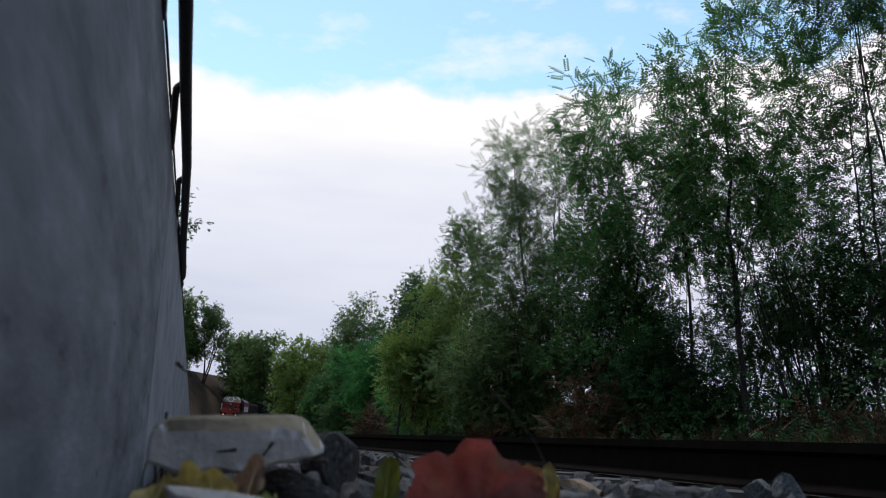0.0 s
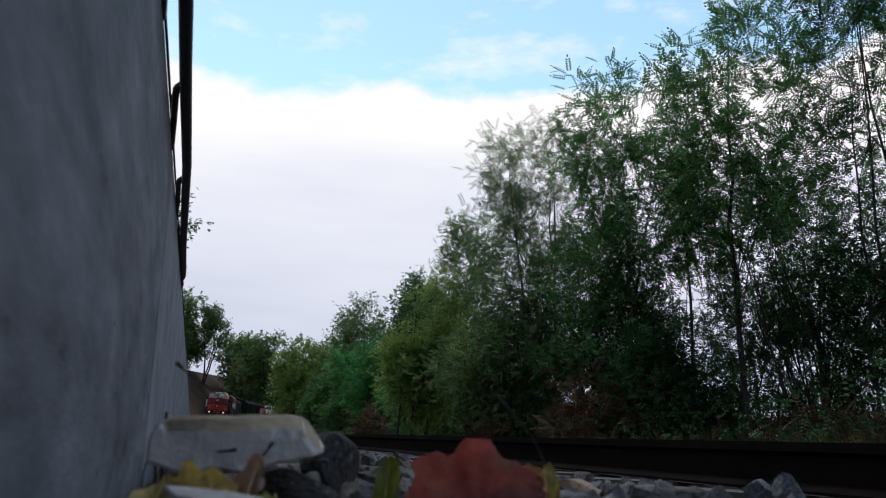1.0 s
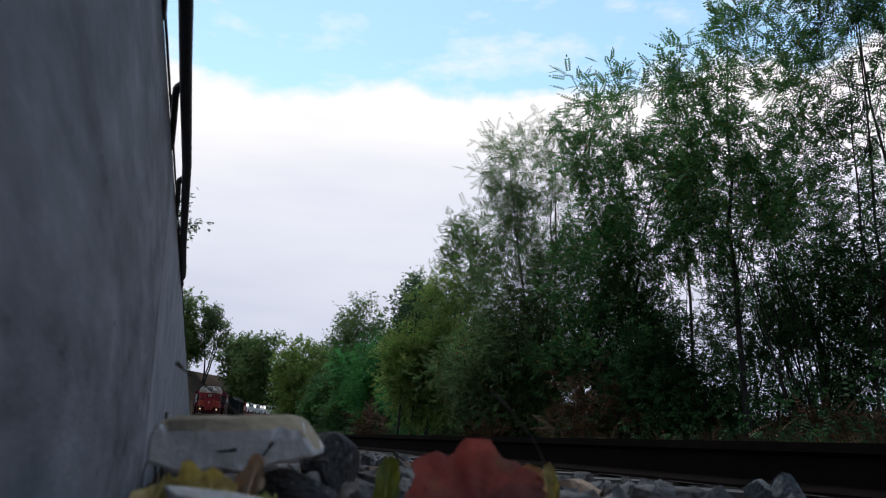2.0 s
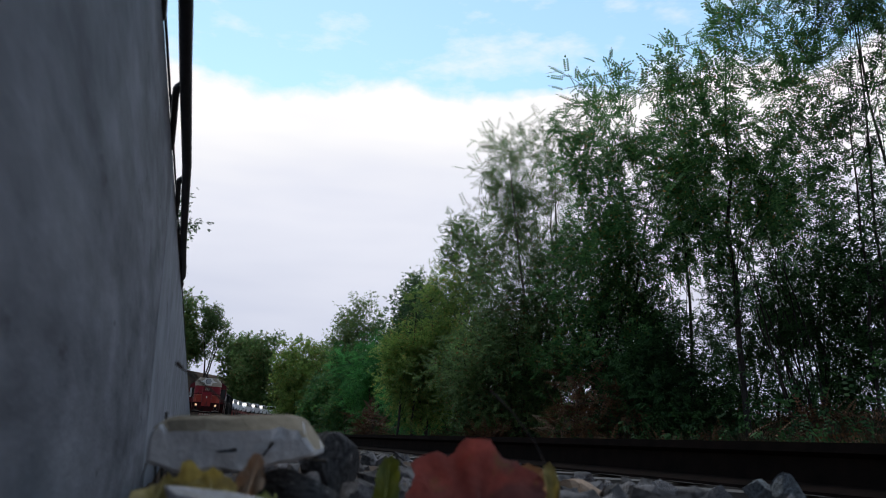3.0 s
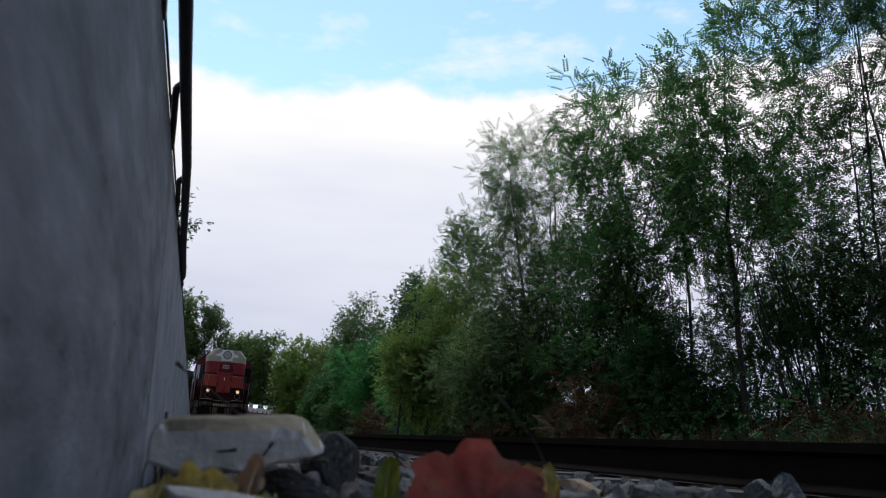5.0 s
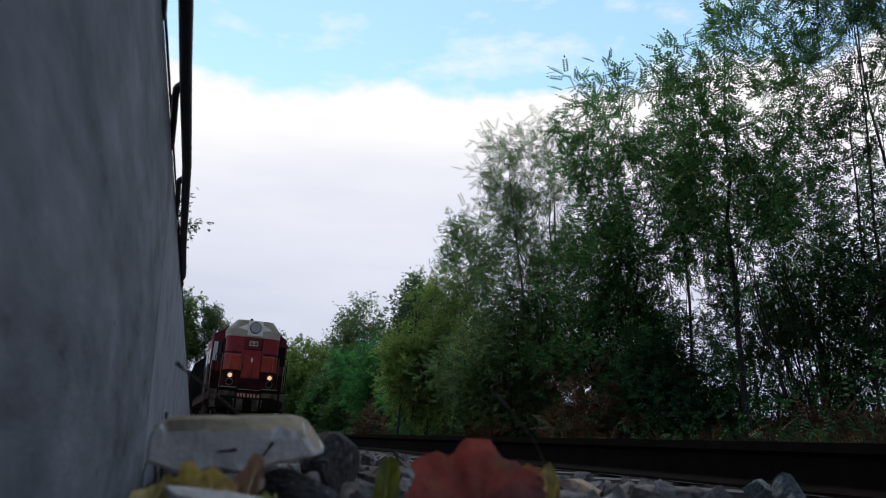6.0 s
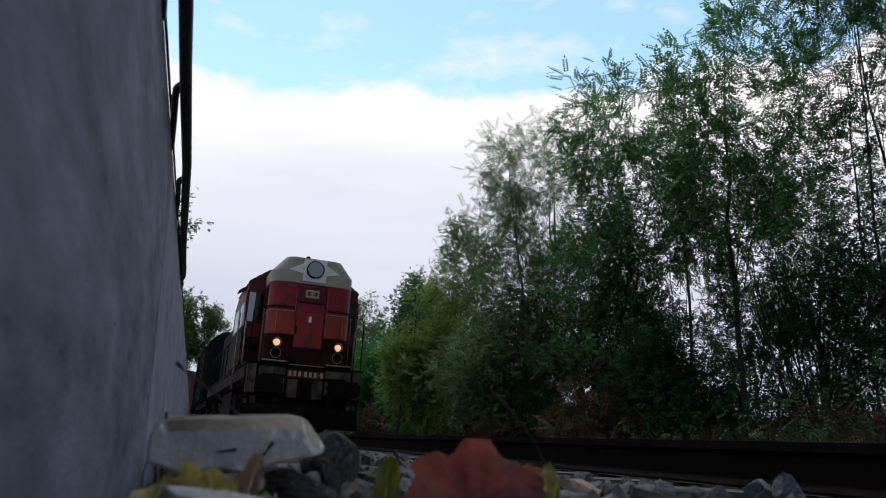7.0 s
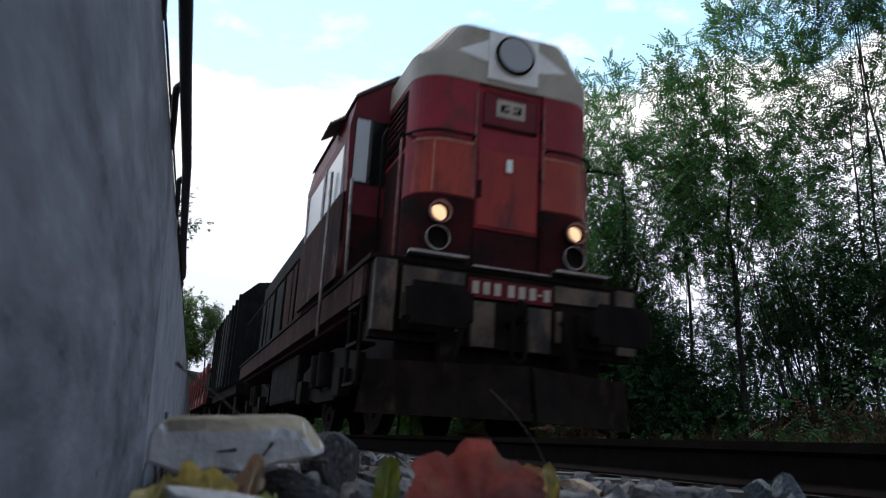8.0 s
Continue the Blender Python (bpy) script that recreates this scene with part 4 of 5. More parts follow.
    fallen_leaf("yellow-green fallen leaf on a pebble", pose(-0.076, 0.362, 0.019, 35, 12, 20), LEAF_LIME, 3, 0.25, 0.013, 0.2, 10, (0.8, 0.6))
    # dry weed at the wall's foot
    wd = tagged(new("dry_weed"), "small dark dry weed between wall and slab", "weed")
    rr = random.Random(91)
    for m in range(6):
        x, y = -0.166 + rr.uniform(-0.003, 0.003), 0.455 + rr.uniform(-0.01, 0.01)
        z = rr.uniform(0.03, 0.068)
        stem = [(x, y, -0.04), (x + rr.uniform(-0.002, 0.002), y, z * 0.5), (x + rr.uniform(-0.003, 0.005), y, z)]
        part("stem", add_tube(bmesh.new(), stem, [0.0005, 0.0004, 0.0009], 5), TWIG, wd)
    # loose twigs
    tw = tagged(new("twig"), "thin dry dark twig leaning on the slab", "twig")
    bm = add_tube(bmesh.new(), [(-0.158, 0.455, 0.090), (-0.150, 0.452, 0.0855), (-0.136, 0.45, 0.076), (-0.120, 0.448, 0.064), (-0.108, 0.45, 0.055)], [0.0005, 0.0006, 0.0007, 0.0007, 0.0008], 6)
    part("stem", bm, TWIG, tw)
    for x, z, dx, dz in ((-0.118, 0.042, 0.010, 0.001), (-0.094, 0.040, 0.005, 0.007), (-0.072, 0.0385, 0.012, -0.001)):
        st = tagged(new("stalk"), "tiny dark stalk lying on the pale slab", "stalk", group="stalks on the slab")
        part("stem", add_tube(bmesh.new(), [(x, 0.4125, z), (x + dx * 0.6, 0.4115, z + dz * 0.5), (x + dx, 0.4115, z + dz)], [0.0005, 0.0006, 0.0011], 6), TWIG, st)
    part("bud", add_cyl(bmesh.new(), (-0.157, 0.455, 0.0905), (1, 0, -0.7), 0.0012, 0.005, 8, 0.0006), TWIG, tw)


build_litter()


# ---- train ----
def add_lathe(bm, rows, seg=32, axis="x", caps=True):
    """A round body from (radius, distance along the axis) rows."""
    rings = []
    for r, d in rows:
        ring = []
        for k in range(seg):
            t = 2 * math.pi * k / seg
            p = (d, r * math.cos(t), r * math.sin(t)) if axis == "x" else (r * math.cos(t), d, r * math.sin(t))
            ring.append(bm.verts.new(p))
        rings.append(ring)
    for A, B in zip(rings, rings[1:]):
        for k in range(seg):
            bm.faces.new((A[k], A[(k + 1) % seg], B[(k + 1) % seg], B[k]))
    if caps:
        bm.faces.new(rings[0][::-1])
        bm.faces.new(rings[-1])
    bmesh.ops.recalc_face_normals(bm, faces=bm.faces[:])
    return bm


def wheelset_mesh():
    bm = bmesh.new()
    for sx in (-1, 1):
        add_lathe(bm, [(0.10, sx * 0.62), (0.16, sx * 0.66), (0.40, sx * 0.69), (0.42, sx * 0.67), (0.53, sx * 0.68), (0.53, sx * 0.71), (0.50, sx * 0.73), (0.495, sx * 0.81), (0.43, sx * 0.81), (0.41, sx * 0.79), (0.15, sx * 0.80), (0.11, sx * 0.86)])
        for k in range(6):
            t = k * math.pi / 3
            add_cyl(bm, (sx * 0.80, 0.28 * math.cos(t), 0.28 * math.sin(t)), (1, 0, 0), 0.05, 0.04, 10)
    add_cyl(bm, (0, 0, 0), (1, 0, 0), 0.09, 1.5, 16)
    me = bpy.data.meshes.new("wheelset")
    bm.to_mesh(me)
    bm.free()
    me.materials.append(GRIME)
    return me


WHEELSET = wheelset_mesh()


def add_wheels(vehicle, ys):
    out = []
    for y in ys:
        w = new("wheelset", WHEELSET)
        w.parent = vehicle
        w.location = (0, y, 0.5)
        out.append(w)
    return out


def bogie_bm(y, half, sx):
    bm = bmesh.new()
    side = [(y - half - 0.5, 0.55), (y - half + 0.2, 0.42), (y - 0.5, 0.36), (y + 0.5, 0.36), (y + half - 0.2, 0.42), (y + half + 0.5, 0.55), (y + half + 0.45, 0.80), (y + 0.6, 0.95), (y - 0.6, 0.95), (y - half - 0.45, 0.80)]
    a = [bm.verts.new((sx * 1.02, p, z)) for p, z in side]
    b = [bm.verts.new((sx * 1.12, p, z)) for p, z in side]
    n = len(side)
    for k in range(n):
        bm.faces.new((a[k], a[(k + 1) % n], b[(k + 1) % n], b[k]))
    bm.faces.new(a)
    bm.faces.new(b)
    for q in (-half, half):
        add_box(bm, sx * 1.10, sx * 1.24, y + q - 0.16, y + q + 0.16, 0.36, 0.66, 0.02)
    add_cyl(bm, (sx * 1.17, y - 0.25, 0.72), (0, 0, 1), 0.10, 0.40, 14)
    add_cyl(bm, (sx * 1.17, y + 0.25, 0.72), (0, 0, 1), 0.10, 0.40, 14)
    bmesh.ops.recalc_face_normals(bm, faces=bm.faces[:])
    return bm


def buffer_part(parent, x, y, facing):
    bm = bmesh.new()
    add_lathe(bm, [(0.13, 0), (0.13, facing * 0.02), (0.10, facing * 0.03), (0.10, facing * 0.30), (0.075, facing * 0.31), (0.075, facing * 0.50), (0.22, facing * 0.515), (0.225, facing * 0.55), (0.20, facing * 0.57), (0.0001, facing * 0.585)], 28, "y")
    ob = part("buffer", bm, GRIME, parent)
    ob.location = (x, y, 1.05)
    return ob


def square_buffer(parent, x, y):
    """Round shank with a broad rectangular head, corners rounded."""
    bm = add_lathe(bmesh.new(), [(0.14, 0), (0.14, 0.03), (0.105, 0.04), (0.105, 0.30), (0.08, 0.31), (0.08, 0.52)], 24, "y")
    g = bmesh.ops.create_cube(bm, size=1.0)
    bmesh.ops.transform(bm, matrix=Matrix.Translation((0, 0.545, 0)) @ Matrix.Diagonal((0.60, 0.05, 0.36, 1)), verts=g["verts"])
    ed = [e for e in {e for v in g["verts"] for e in v.link_edges} if abs(e.verts[0].co.y - e.verts[1].co.y) > 0.04]
    bmesh.ops.bevel(bm, geom=ed, offset=0.06, segments=3, affect="EDGES")
    ob = part("buffer", bm, GRIME, parent, "black rectangular buffer")
    ob.location = (x, y, 1.05)
    return ob


HF = 6.3          # hood face, metres ahead of the locomotive's middle
HW = 0.985        # half width of the hood
FOOT = 1.56       # walkway level


def plan_prism(bm, outline, z0, z1):
    """An outline of (x, y) pairs pushed from z0 up to z1."""
    a = [bm.verts.new((x, y, z0)) for x, y in outline]
    b = [bm.verts.new((x, y, z1)) for x, y in outline]
    n = len(outline)
    for k in range(n):
        bm.faces.new((a[k], a[(k + 1) % n], b[(k + 1) % n], b[k]))
    bm.faces.new(a[::-1])
    bm.faces.new(b)
    bmesh.ops.recalc_face_normals(bm, faces=bm.faces[:])
    return bm


CORNER = 0.34     # radius of the hood's rounded front corners


def hood_edge(sx, inner, turn, proud, steps=8):
    """Plan line of the hood front from x = inner outwards and round the corner by turn degrees."""
    cx, cy, r = HW - CORNER, HF - CORNER, CORNER + proud
    pts = [(inner, HF + proud), (cx, HF + proud)]
    pts += [(cx + r * math.sin(radians(turn * k / steps)), cy + r * math.cos(radians(turn * k / steps))) for k in range(1, steps + 1)]
    return [(sx * x, y) for x, y in pts]


def corner_shell(sx, inner, turn, z0, z1, proud, thick=0.03):
    """A curved sheet lying on the hood's rounded corner."""
    return plan_prism(bmesh.new(), hood_edge(sx, inner, turn, proud) + hood_edge(sx, inner, turn, proud - thick)[::-1], z0, z1)


def hood_body(z0, z1):
    """Hood with round corners and a shallow recess for the middle door."""
    left = hood_edge(-1, 0.36, 90, 0.0) + [(-HW, 5.2)]
    right = hood_edge(1, 0.36, 90, 0.0) + [(HW, 5.2)]
    return plan_prism(bmesh.new(), right[::-1] + [(0.36, HF - 0.045), (-0.36, HF - 0.045)] + left, z0, z1)


def slab(outline, y0, y1):
    return add_prism(bmesh.new(), outline, y0, y1)


def build_locomotive():
    L = empty("locomotive")
    tagged(L, "dark red diesel locomotive with grey-beige hood top and lit lamps", "locomotive")
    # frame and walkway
    part("frame", box_bm(-1.22, 1.22, -6.35, 6.30, 1.16, 1.50, bevel=0.02), RED_GRIME_SHADE, L)
    part("walkway", box_bm(-1.36, 1.36, -6.45, 6.42, 1.505, 1.555, bevel=0.008), GRIME, L)
    for sx in (-1, 1):
        part("side_sill", box_bm(sx * 1.225, sx * 1.34, -6.3, 6.2, 1.20, 1.50, bevel=0.01), BROWN_GRIME_SHADE, L, "grimy brown side sill")
    part("fuel_tank", box_bm(-1.15, 1.15, -1.5, 1.5, 0.45, 1.15, bevel=0.06), GRIME, L)
    for y in (-3.6, 3.6):
        for sx in (-1, 1):
            part("bogie_side", bogie_bm(y, 1.2, sx), GRIME, L)
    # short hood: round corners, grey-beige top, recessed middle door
    part("hood_base", hood_body(FOOT, 2.248), RED_GRIME_SHADE, L, "grimy dark base of the hood")
    part("short_hood", hood_body(2.252, 3.496), RED, L)
    ring = hood_edge(-1, 0.0, 90, 0.004)[::-1] + hood_edge(1, 0.0, 90, 0.004)[1:] + [(HW + 0.004, 5.2)]
    ring = [(-HW - 0.004, 5.2)] + ring
    bm = bmesh.new()
    rows = [[bm.verts.new((x * k, y, z)) for x, y in ring] for z, k in ((3.50, 1.0), (3.77, 1.0), (4.12, 0.70))]
    for low, high in zip(rows, rows[1:]):
        for k in range(len(ring)):
            m = (k + 1) % len(ring)
            bm.faces.new((low[k], low[m], high[m], high[k]))
    bm.faces.new(rows[0])
    bm.faces.new(rows[-1])
    bmesh.ops.recalc_face_normals(bm, faces=bm.faces[:])
    part("hood_top", bm, CREAM, L, "grey-beige hood top")
    door = part("hood_door", box_bm(-0.345, 0.345, HF - 0.06, HF - 0.022, 1.97, 3.44, bevel=0.014), RED, L)
    part("door_panel", box_bm(-0.325, 0.325, HF - 0.024, HF - 0.010, 2.0, 2.80, bevel=0.010), DOOR_RED, door, "faded brick-red door panel")
    part("emblem_recess", box_bm(-0.30, 0.30, HF - 0.024, HF - 0.012, 3.06, 3.42, bevel=0.02), RED_WINE, door, "dark wine-red upper door panel")
    part("door_ledge", box_bm(-0.30, 0.30, HF - 0.02, HF + 0.010, 3.035, 3.058, bevel=0.006), RED_GRIME_SHADE, door)
    part("door_latch", box_bm(0.285, 0.325, HF - 0.012, HF + 0.012, 2.28, 2.46, bevel=0.008), RED_GRIME_SHADE, door)
    for z in (2.15, 2.62, 3.16):
        part("door_hinge", add_cyl(bmesh.new(), (-0.352, HF - 0.006, z), (0, 0, 1), 0.014, 0.14, 10), RED_GRIME_SHADE, door)
    for sx in (-1, 1):
        part("access_panel", corner_shell(sx, 0.385, 62, 2.262, 2.80, 0.010), ORANGE, L, "bleached orange-red curved panel")
        part("panel_edge", corner_shell(sx, 0.385, 62, 2.802, 2.822, 0.016), WORN_EDGE, L, "worn bright panel edge")
        part("panel_edge", box_bm(sx * 0.362, sx * 0.380, HF - 0.01, HF + 0.014, 2.25, 3.40, bevel=0.004), WORN_RED, L, "worn upright panel edge")
        # door sheet added on the hood side; its dark red carries the shade
        part("side_door", box_bm(sx * (HW - 0.02), sx * (HW + 0.014), 5.26, 5.93, 1.62, 2.74, bevel=0.01), RED_GRIME_SHADE, L, "hood side door, grime and shade both in its dark red")
        gr = part("side_grille", box_bm(sx * (HW - 0.02), sx * (HW + 0.010), 5.26, 5.93, 2.80, 3.44, bevel=0.006), GRIME, L, "black louvred side grille")
        for k in range(8):
            part("louvre", box_bm(sx * (HW + 0.008), sx * (HW + 0.028), 5.30, 5.89, 2.83 + 0.075 * k, 2.865 + 0.075 * k), RED_GRIME_SHADE, gr)
        part("panel_seam", corner_shell(sx, 0.36, 80, 2.905, 2.925, 0.006), RED_GRIME_SHADE, L)
        part("lower_panel", corner_shell(sx, 0.385, 66, 1.66, 2.236, 0.008), RED_GRIME_SHADE, L, "grimy dark red panel")
        mid = radians(24)
        cx, cy = sx * (HW - CORNER), HF - CORNER
        part("panel_strip", add_tube(bmesh.new(), [(cx + sx * (CORNER + 0.012) * math.sin(mid), cy + (CORNER + 0.012) * math.cos(mid), z) for z in (2.28, 2.79)], 0.007, 6), WORN_EDGE, L)
        rail = [(x, y, 2.875) for x, y in hood_edge(sx, 0.40, 88, 0.065)]
        part("handrail", add_tube(bmesh.new(), [(rail[0][0], HF - 0.01, 2.875)] + rail + [(rail[-1][0], 5.35, 2.875)], 0.013, 8), GRIME, L, smooth=True)
        post = (sx * (HW + 0.058), HF - 0.30)
        part("handrail", add_tube(bmesh.new(), [(*post, 1.56), (*post, 2.30), (*post, 2.875)], 0.014, 8), WORN_RED, L, "upright handrail with worn red paint", True)
    part("lower_panel", box_bm(-0.345, 0.345, HF - 0.06, HF - 0.025, 1.58, 1.955, bevel=0.008), RED_GRIME_SHADE, L)
    part("door_handle", box_bm(-0.03, 0.03, HF - 0.008, HF + 0.02, 2.58, 2.72, bevel=0.008), WHITE, L, "small pale door plate")
    # headlight in its white square with pointed flashes
    part("headlight_panel", box_bm(-0.28, 0.28, HF, HF + 0.03, 3.55, 4.10, bevel=0.012), WHITE, L, "white square round the headlight")
    part("headlight_ring", add_cyl(bmesh.new(), (0, HF + 0.05, 3.85), (0, 1, 0), 0.212, 0.06, 40), GRIME, L)
    part("headlight_lens", add_cyl(bmesh.new(), (0, HF + 0.062, 3.85), (0, 1, 0), 0.196, 0.05, 40, 0.185), LENS, L, "unlit round headlight glass")
    for sx in (-1, 1):
        bm = bmesh.new()
        tri = [(sx * 0.285, 3.99), (sx * 0.285, 3.74), (sx * 0.62, 3.80)]
        add_prism(bm, tri, HF + 0.004, HF + 0.012)
        part("flash", bm, WHITE, L, "white pointed flash")
    # emblem plate drawn as plain shapes
    em = part("emblem", box_bm(-0.16, 0.16, HF - 0.013, HF - 0.003, 3.17, 3.36, bevel=0.004), CREAM, L, "pale metal emblem plate")
    part("emblem_bar", box_bm(-0.115, 0.115, HF - 0.002, HF + 0.002, 3.225, 3.305), RED_GRIME_SHADE, em)
    part("emblem_bar", box_bm(-0.022, 0.022, HF + 0.003, HF + 0.007, 3.205, 3.325), CREAM, em)
    part("emblem_bar", box_bm(-0.075, 0.075, HF + 0.008, HF + 0.011, 3.25, 3.28), CREAM, em)
    # lamps
    for sx in (-1, 1):
        lm = part("marker_lamp", add_lathe(bmesh.new(), [(0.105, 0), (0.112, 0.02), (0.112, 0.12), (0.096, 0.12), (0.083, 0.03)], 28, "y"), GRIME, L)
        lm.location = (sx * 0.72, HF - 0.02, 2.046)
        gl = part("lamp_glass", add_lathe(bmesh.new(), [(0.082, 0.02), (0.080, 0.05), (0.065, 0.075), (0.04, 0.088), (0.0001, 0.092)], 28, "y"), LAMP_ON, lm, "lit warm white lamp glass", True)
        part("lamp_rim", add_lathe(bmesh.new(), [(0.114, 0.105), (0.114, 0.128), (0.094, 0.128), (0.094, 0.105), (0.114, 0.105)], 28, "y", False), WORN_RED, lm, "worn metal rim")
        tl = part("tail_lamp", add_lathe(bmesh.new(), [(0.115, 0), (0.120, 0.06), (0.105, 0.065), (0.10, 0.02), (0.0001, 0.02)], 28, "y"), GRIME, L)
        tl.location = (sx * 0.72, HF - 0.01, 1.80)
        part("tail_ring", add_lathe(bmesh.new(), [(0.122, 0.060), (0.122, 0.070), (0.109, 0.070), (0.109, 0.060), (0.122, 0.060)], 28, "y", False), STEEL, tl, "bright metal ring")
        part("step_edge", box_bm(sx * 0.45, sx * 1.02, HF + 0.10, HF + 0.20, 1.595, 1.625, bevel=0.006), STEEL, L, "bright worn step edge")
        part("step_tread", box_bm(sx * 0.45, sx * 1.02, HF - 0.02, HF + 0.10, 1.556, 1.60), GRIME, L)
    part("step_edge", box_bm(-0.42, 0.40, HF + 0.10, HF + 0.16, 1.545, 1.565, bevel=0.005), STEEL, L)
    # buffer beam
    part("buffer_beam", box_bm(-1.32, 1.32, HF + 0.0, HF + 0.12, 0.80, 1.50, bevel=0.015), RUST_GRIME, L)
    for sx in (-1, 1):
        part("corner_post", box_bm(sx * 1.12, sx * 1.32, HF + 0.10, HF + 0.19, 0.86, 1.50, bevel=0.015), BEAM_BEIGE, L, "grimy beige corner post")
        part("beam_stiffener", box_bm(sx * 0.98, sx * 1.06, HF + 0.12, HF + 0.17, 0.98, 1.30, bevel=0.01), BEAM_BEIGE, L)
        part("beam_stiffener", box_bm(sx * 0.47, sx * 0.53, HF + 0.12, HF + 0.17, 0.92, 1.22, bevel=0.01), BEAM_BEIGE, L)
        part("beam_plate", box_bm(sx * 0.46, sx * 1.06, HF + 0.121, HF + 0.15, 1.305, 1.47, bevel=0.01), BEAM_BEIGE, L, "grimy beige plate above the buffer")
        part("coupling_plate", box_bm(sx * 0.17, sx * 0.40, HF + 0.11, HF + 0.20, 0.80, 1.22, bevel=0.012), BEAM_BEIGE, L, "grimy beige plate beside the hook")
        part("brake_hose", add_tube(bmesh.new(), [(sx * 0.52, HF + 0.12, 1.12), (sx * 0.52, HF + 0.26, 1.08), (sx * 0.54, HF + 0.30, 0.85), (sx * 0.58, HF + 0.26, 0.62), (sx * 0.66, HF + 0.20, 0.60)], 0.025, 8), GRIME, L, smooth=True)
        square_buffer(L, sx * 0.875, HF + 0.12)
        part("buffer_box", box_bm(sx * 0.70, sx * 1.05, HF + 0.12, HF + 0.20, 0.88, 1.22, bevel=0.02), RUST_GRIME, L)
        # steps at the corners
        part("ladder", add_tube(add_tube(bmesh.new(), [(sx * 1.33, HF - 0.15, 1.5), (sx * 1.33, HF - 0.15, 0.40)], 0.02, 6), [(sx * 1.33, HF - 0.60, 1.5), (sx * 1.33, HF - 0.60, 0.40)], 0.02, 6), RUST_GRIME, L)
        for z in (0.42, 0.78, 1.14):
            part("ladder_step", box_bm(sx * 1.18, sx * 1.36, HF - 0.60, HF - 0.15, z - 0.015, z + 0.015), GRIME, L)
    part("coupling_hook", add_tube(bmesh.new(), [(0, HF + 0.10, 1.05), (0, HF + 0.32, 1.05), (0, HF + 0.42, 1.10), (0, HF + 0.44, 1.18), (0, HF + 0.38, 1.20)], 0.045, 8), GRIME, L, smooth=True)
    part("coupling_link", add_tube(bmesh.new(), [(-0.06, HF + 0.36, 1.05), (-0.07, HF + 0.36, 0.72), (0, HF + 0.36, 0.66), (0.07, HF + 0.36, 0.72), (0.06, HF + 0.36, 1.05)], 0.022, 8), GRIME, L, smooth=True)
    # number plate with plain bars
    npl = part("number_plate", box_bm(-0.43, 0.43, HF + 0.14, HF + 0.16, 1.26, 1.44, bevel=0.006), PLATE_RED, L, "red number plate with pale characters")
    xs = (0.36, 0.25, 0.14, -0.0, -0.11, -0.22, -0.37)
    for x in xs:
        part("character_bar", box_bm(x - 0.032, x + 0.032, HF + 0.161, HF + 0.165, 1.295, 1.41), CREAM, npl)
    part("character_bar", box_bm(-0.315, -0.275, HF + 0.161, HF + 0.165, 1.34, 1.36), CREAM, npl)
    # added block: makes the gap under the frame dark where sky showed through
    part("frame_gap_block", box_bm(-1.05, 1.05, 4.95, HF - 0.002, 0.52, 1.158, bevel=0.03), GRIME, L)
    # snow plough
    for sx in (-1, 1):
        bm = bmesh.new()
        v = [bm.verts.new(c) for c in ((0.02 * sx, HF + 0.62, 0.62), (1.30 * sx, HF + 0.05, 0.62), (1.36 * sx, HF + 0.0, 0.16), (0.02 * sx, HF + 0.72, 0.16), (0.02 * sx, HF + 0.58, 0.62), (1.28 * sx, HF + 0.0, 0.62), (1.33 * sx, HF - 0.05, 0.16), (0.02 * sx, HF + 0.66, 0.16))]
        for f in ((0, 1, 2, 3), (4, 5, 6, 7), (0, 1, 5, 4), (3, 2, 6, 7), (1, 2, 6, 5), (0, 3, 7, 4)):
            bm.faces.new([v[i] for i in f])
        bmesh.ops.recalc_face_normals(bm, faces=bm.faces[:])
        part("snow_plough", bm, RUST_GRIME, L, "black snow plough blade")
        part("plough_arm", box_bm(sx * 0.55, sx * 0.68, HF - 0.1, HF + 0.22, 0.5, 0.82), GRIME, L)
    # front handrails
    for sx in (-1, 1):
        part("handrail", add_tube(bmesh.new(), [(sx * 1.30, HF + 0.05, 1.55), (sx * 1.31, HF + 0.02, 2.70), (sx * 1.27, HF - 0.02, 2.80), (sx * 1.05, HF - 0.10, 2.83), (sx * 0.95, HF - 0.15, 2.83)], 0.014, 8), GRIME, L, smooth=True)
        part("handrail", add_tube(bmesh.new(), [(sx * 1.34, 5.30, 1.56), (sx * 1.36, 5.27, 2.62)], 0.02, 8), STEEL, L, "bright worn handrail", True)
        part("handrail", add_tube(bmesh.new(), [(sx * 1.45, 4.6, 1.0), (sx * 1.46, 4.6, 2.9)], 0.018, 8), STEEL, L, "bright worn handrail", True)
    # cab
    CB0, CB1, CW = 2.55, 5.198, 1.42
    out = [(-1.36, FOOT), (1.36, FOOT), (CW, 3.24), (1.36, 3.60), (0.92, 3.90), (0.0, 4.02), (-0.92, 3.90), (-1.36, 3.60), (-CW, 3.24)]
    # same paint as the hood, darkened in colour for the shaded cab side
    cab = part("cab", slab(out, CB0, CB1), RED_WINE, L)
    ro = [(-1.39, 3.58), (-1.38, 3.63), (-0.93, 3.95), (0, 4.07), (0.93, 3.95), (1.38, 3.63), (1.39, 3.58), (1.36, 3.605), (0.92, 3.905), (0, 4.025), (-0.92, 3.905), (-1.36, 3.605)]
    part("cab_roof", slab(ro, CB0 - 0.05, CB1 + 0.03), ROOF, L, "dark arched cab roof")
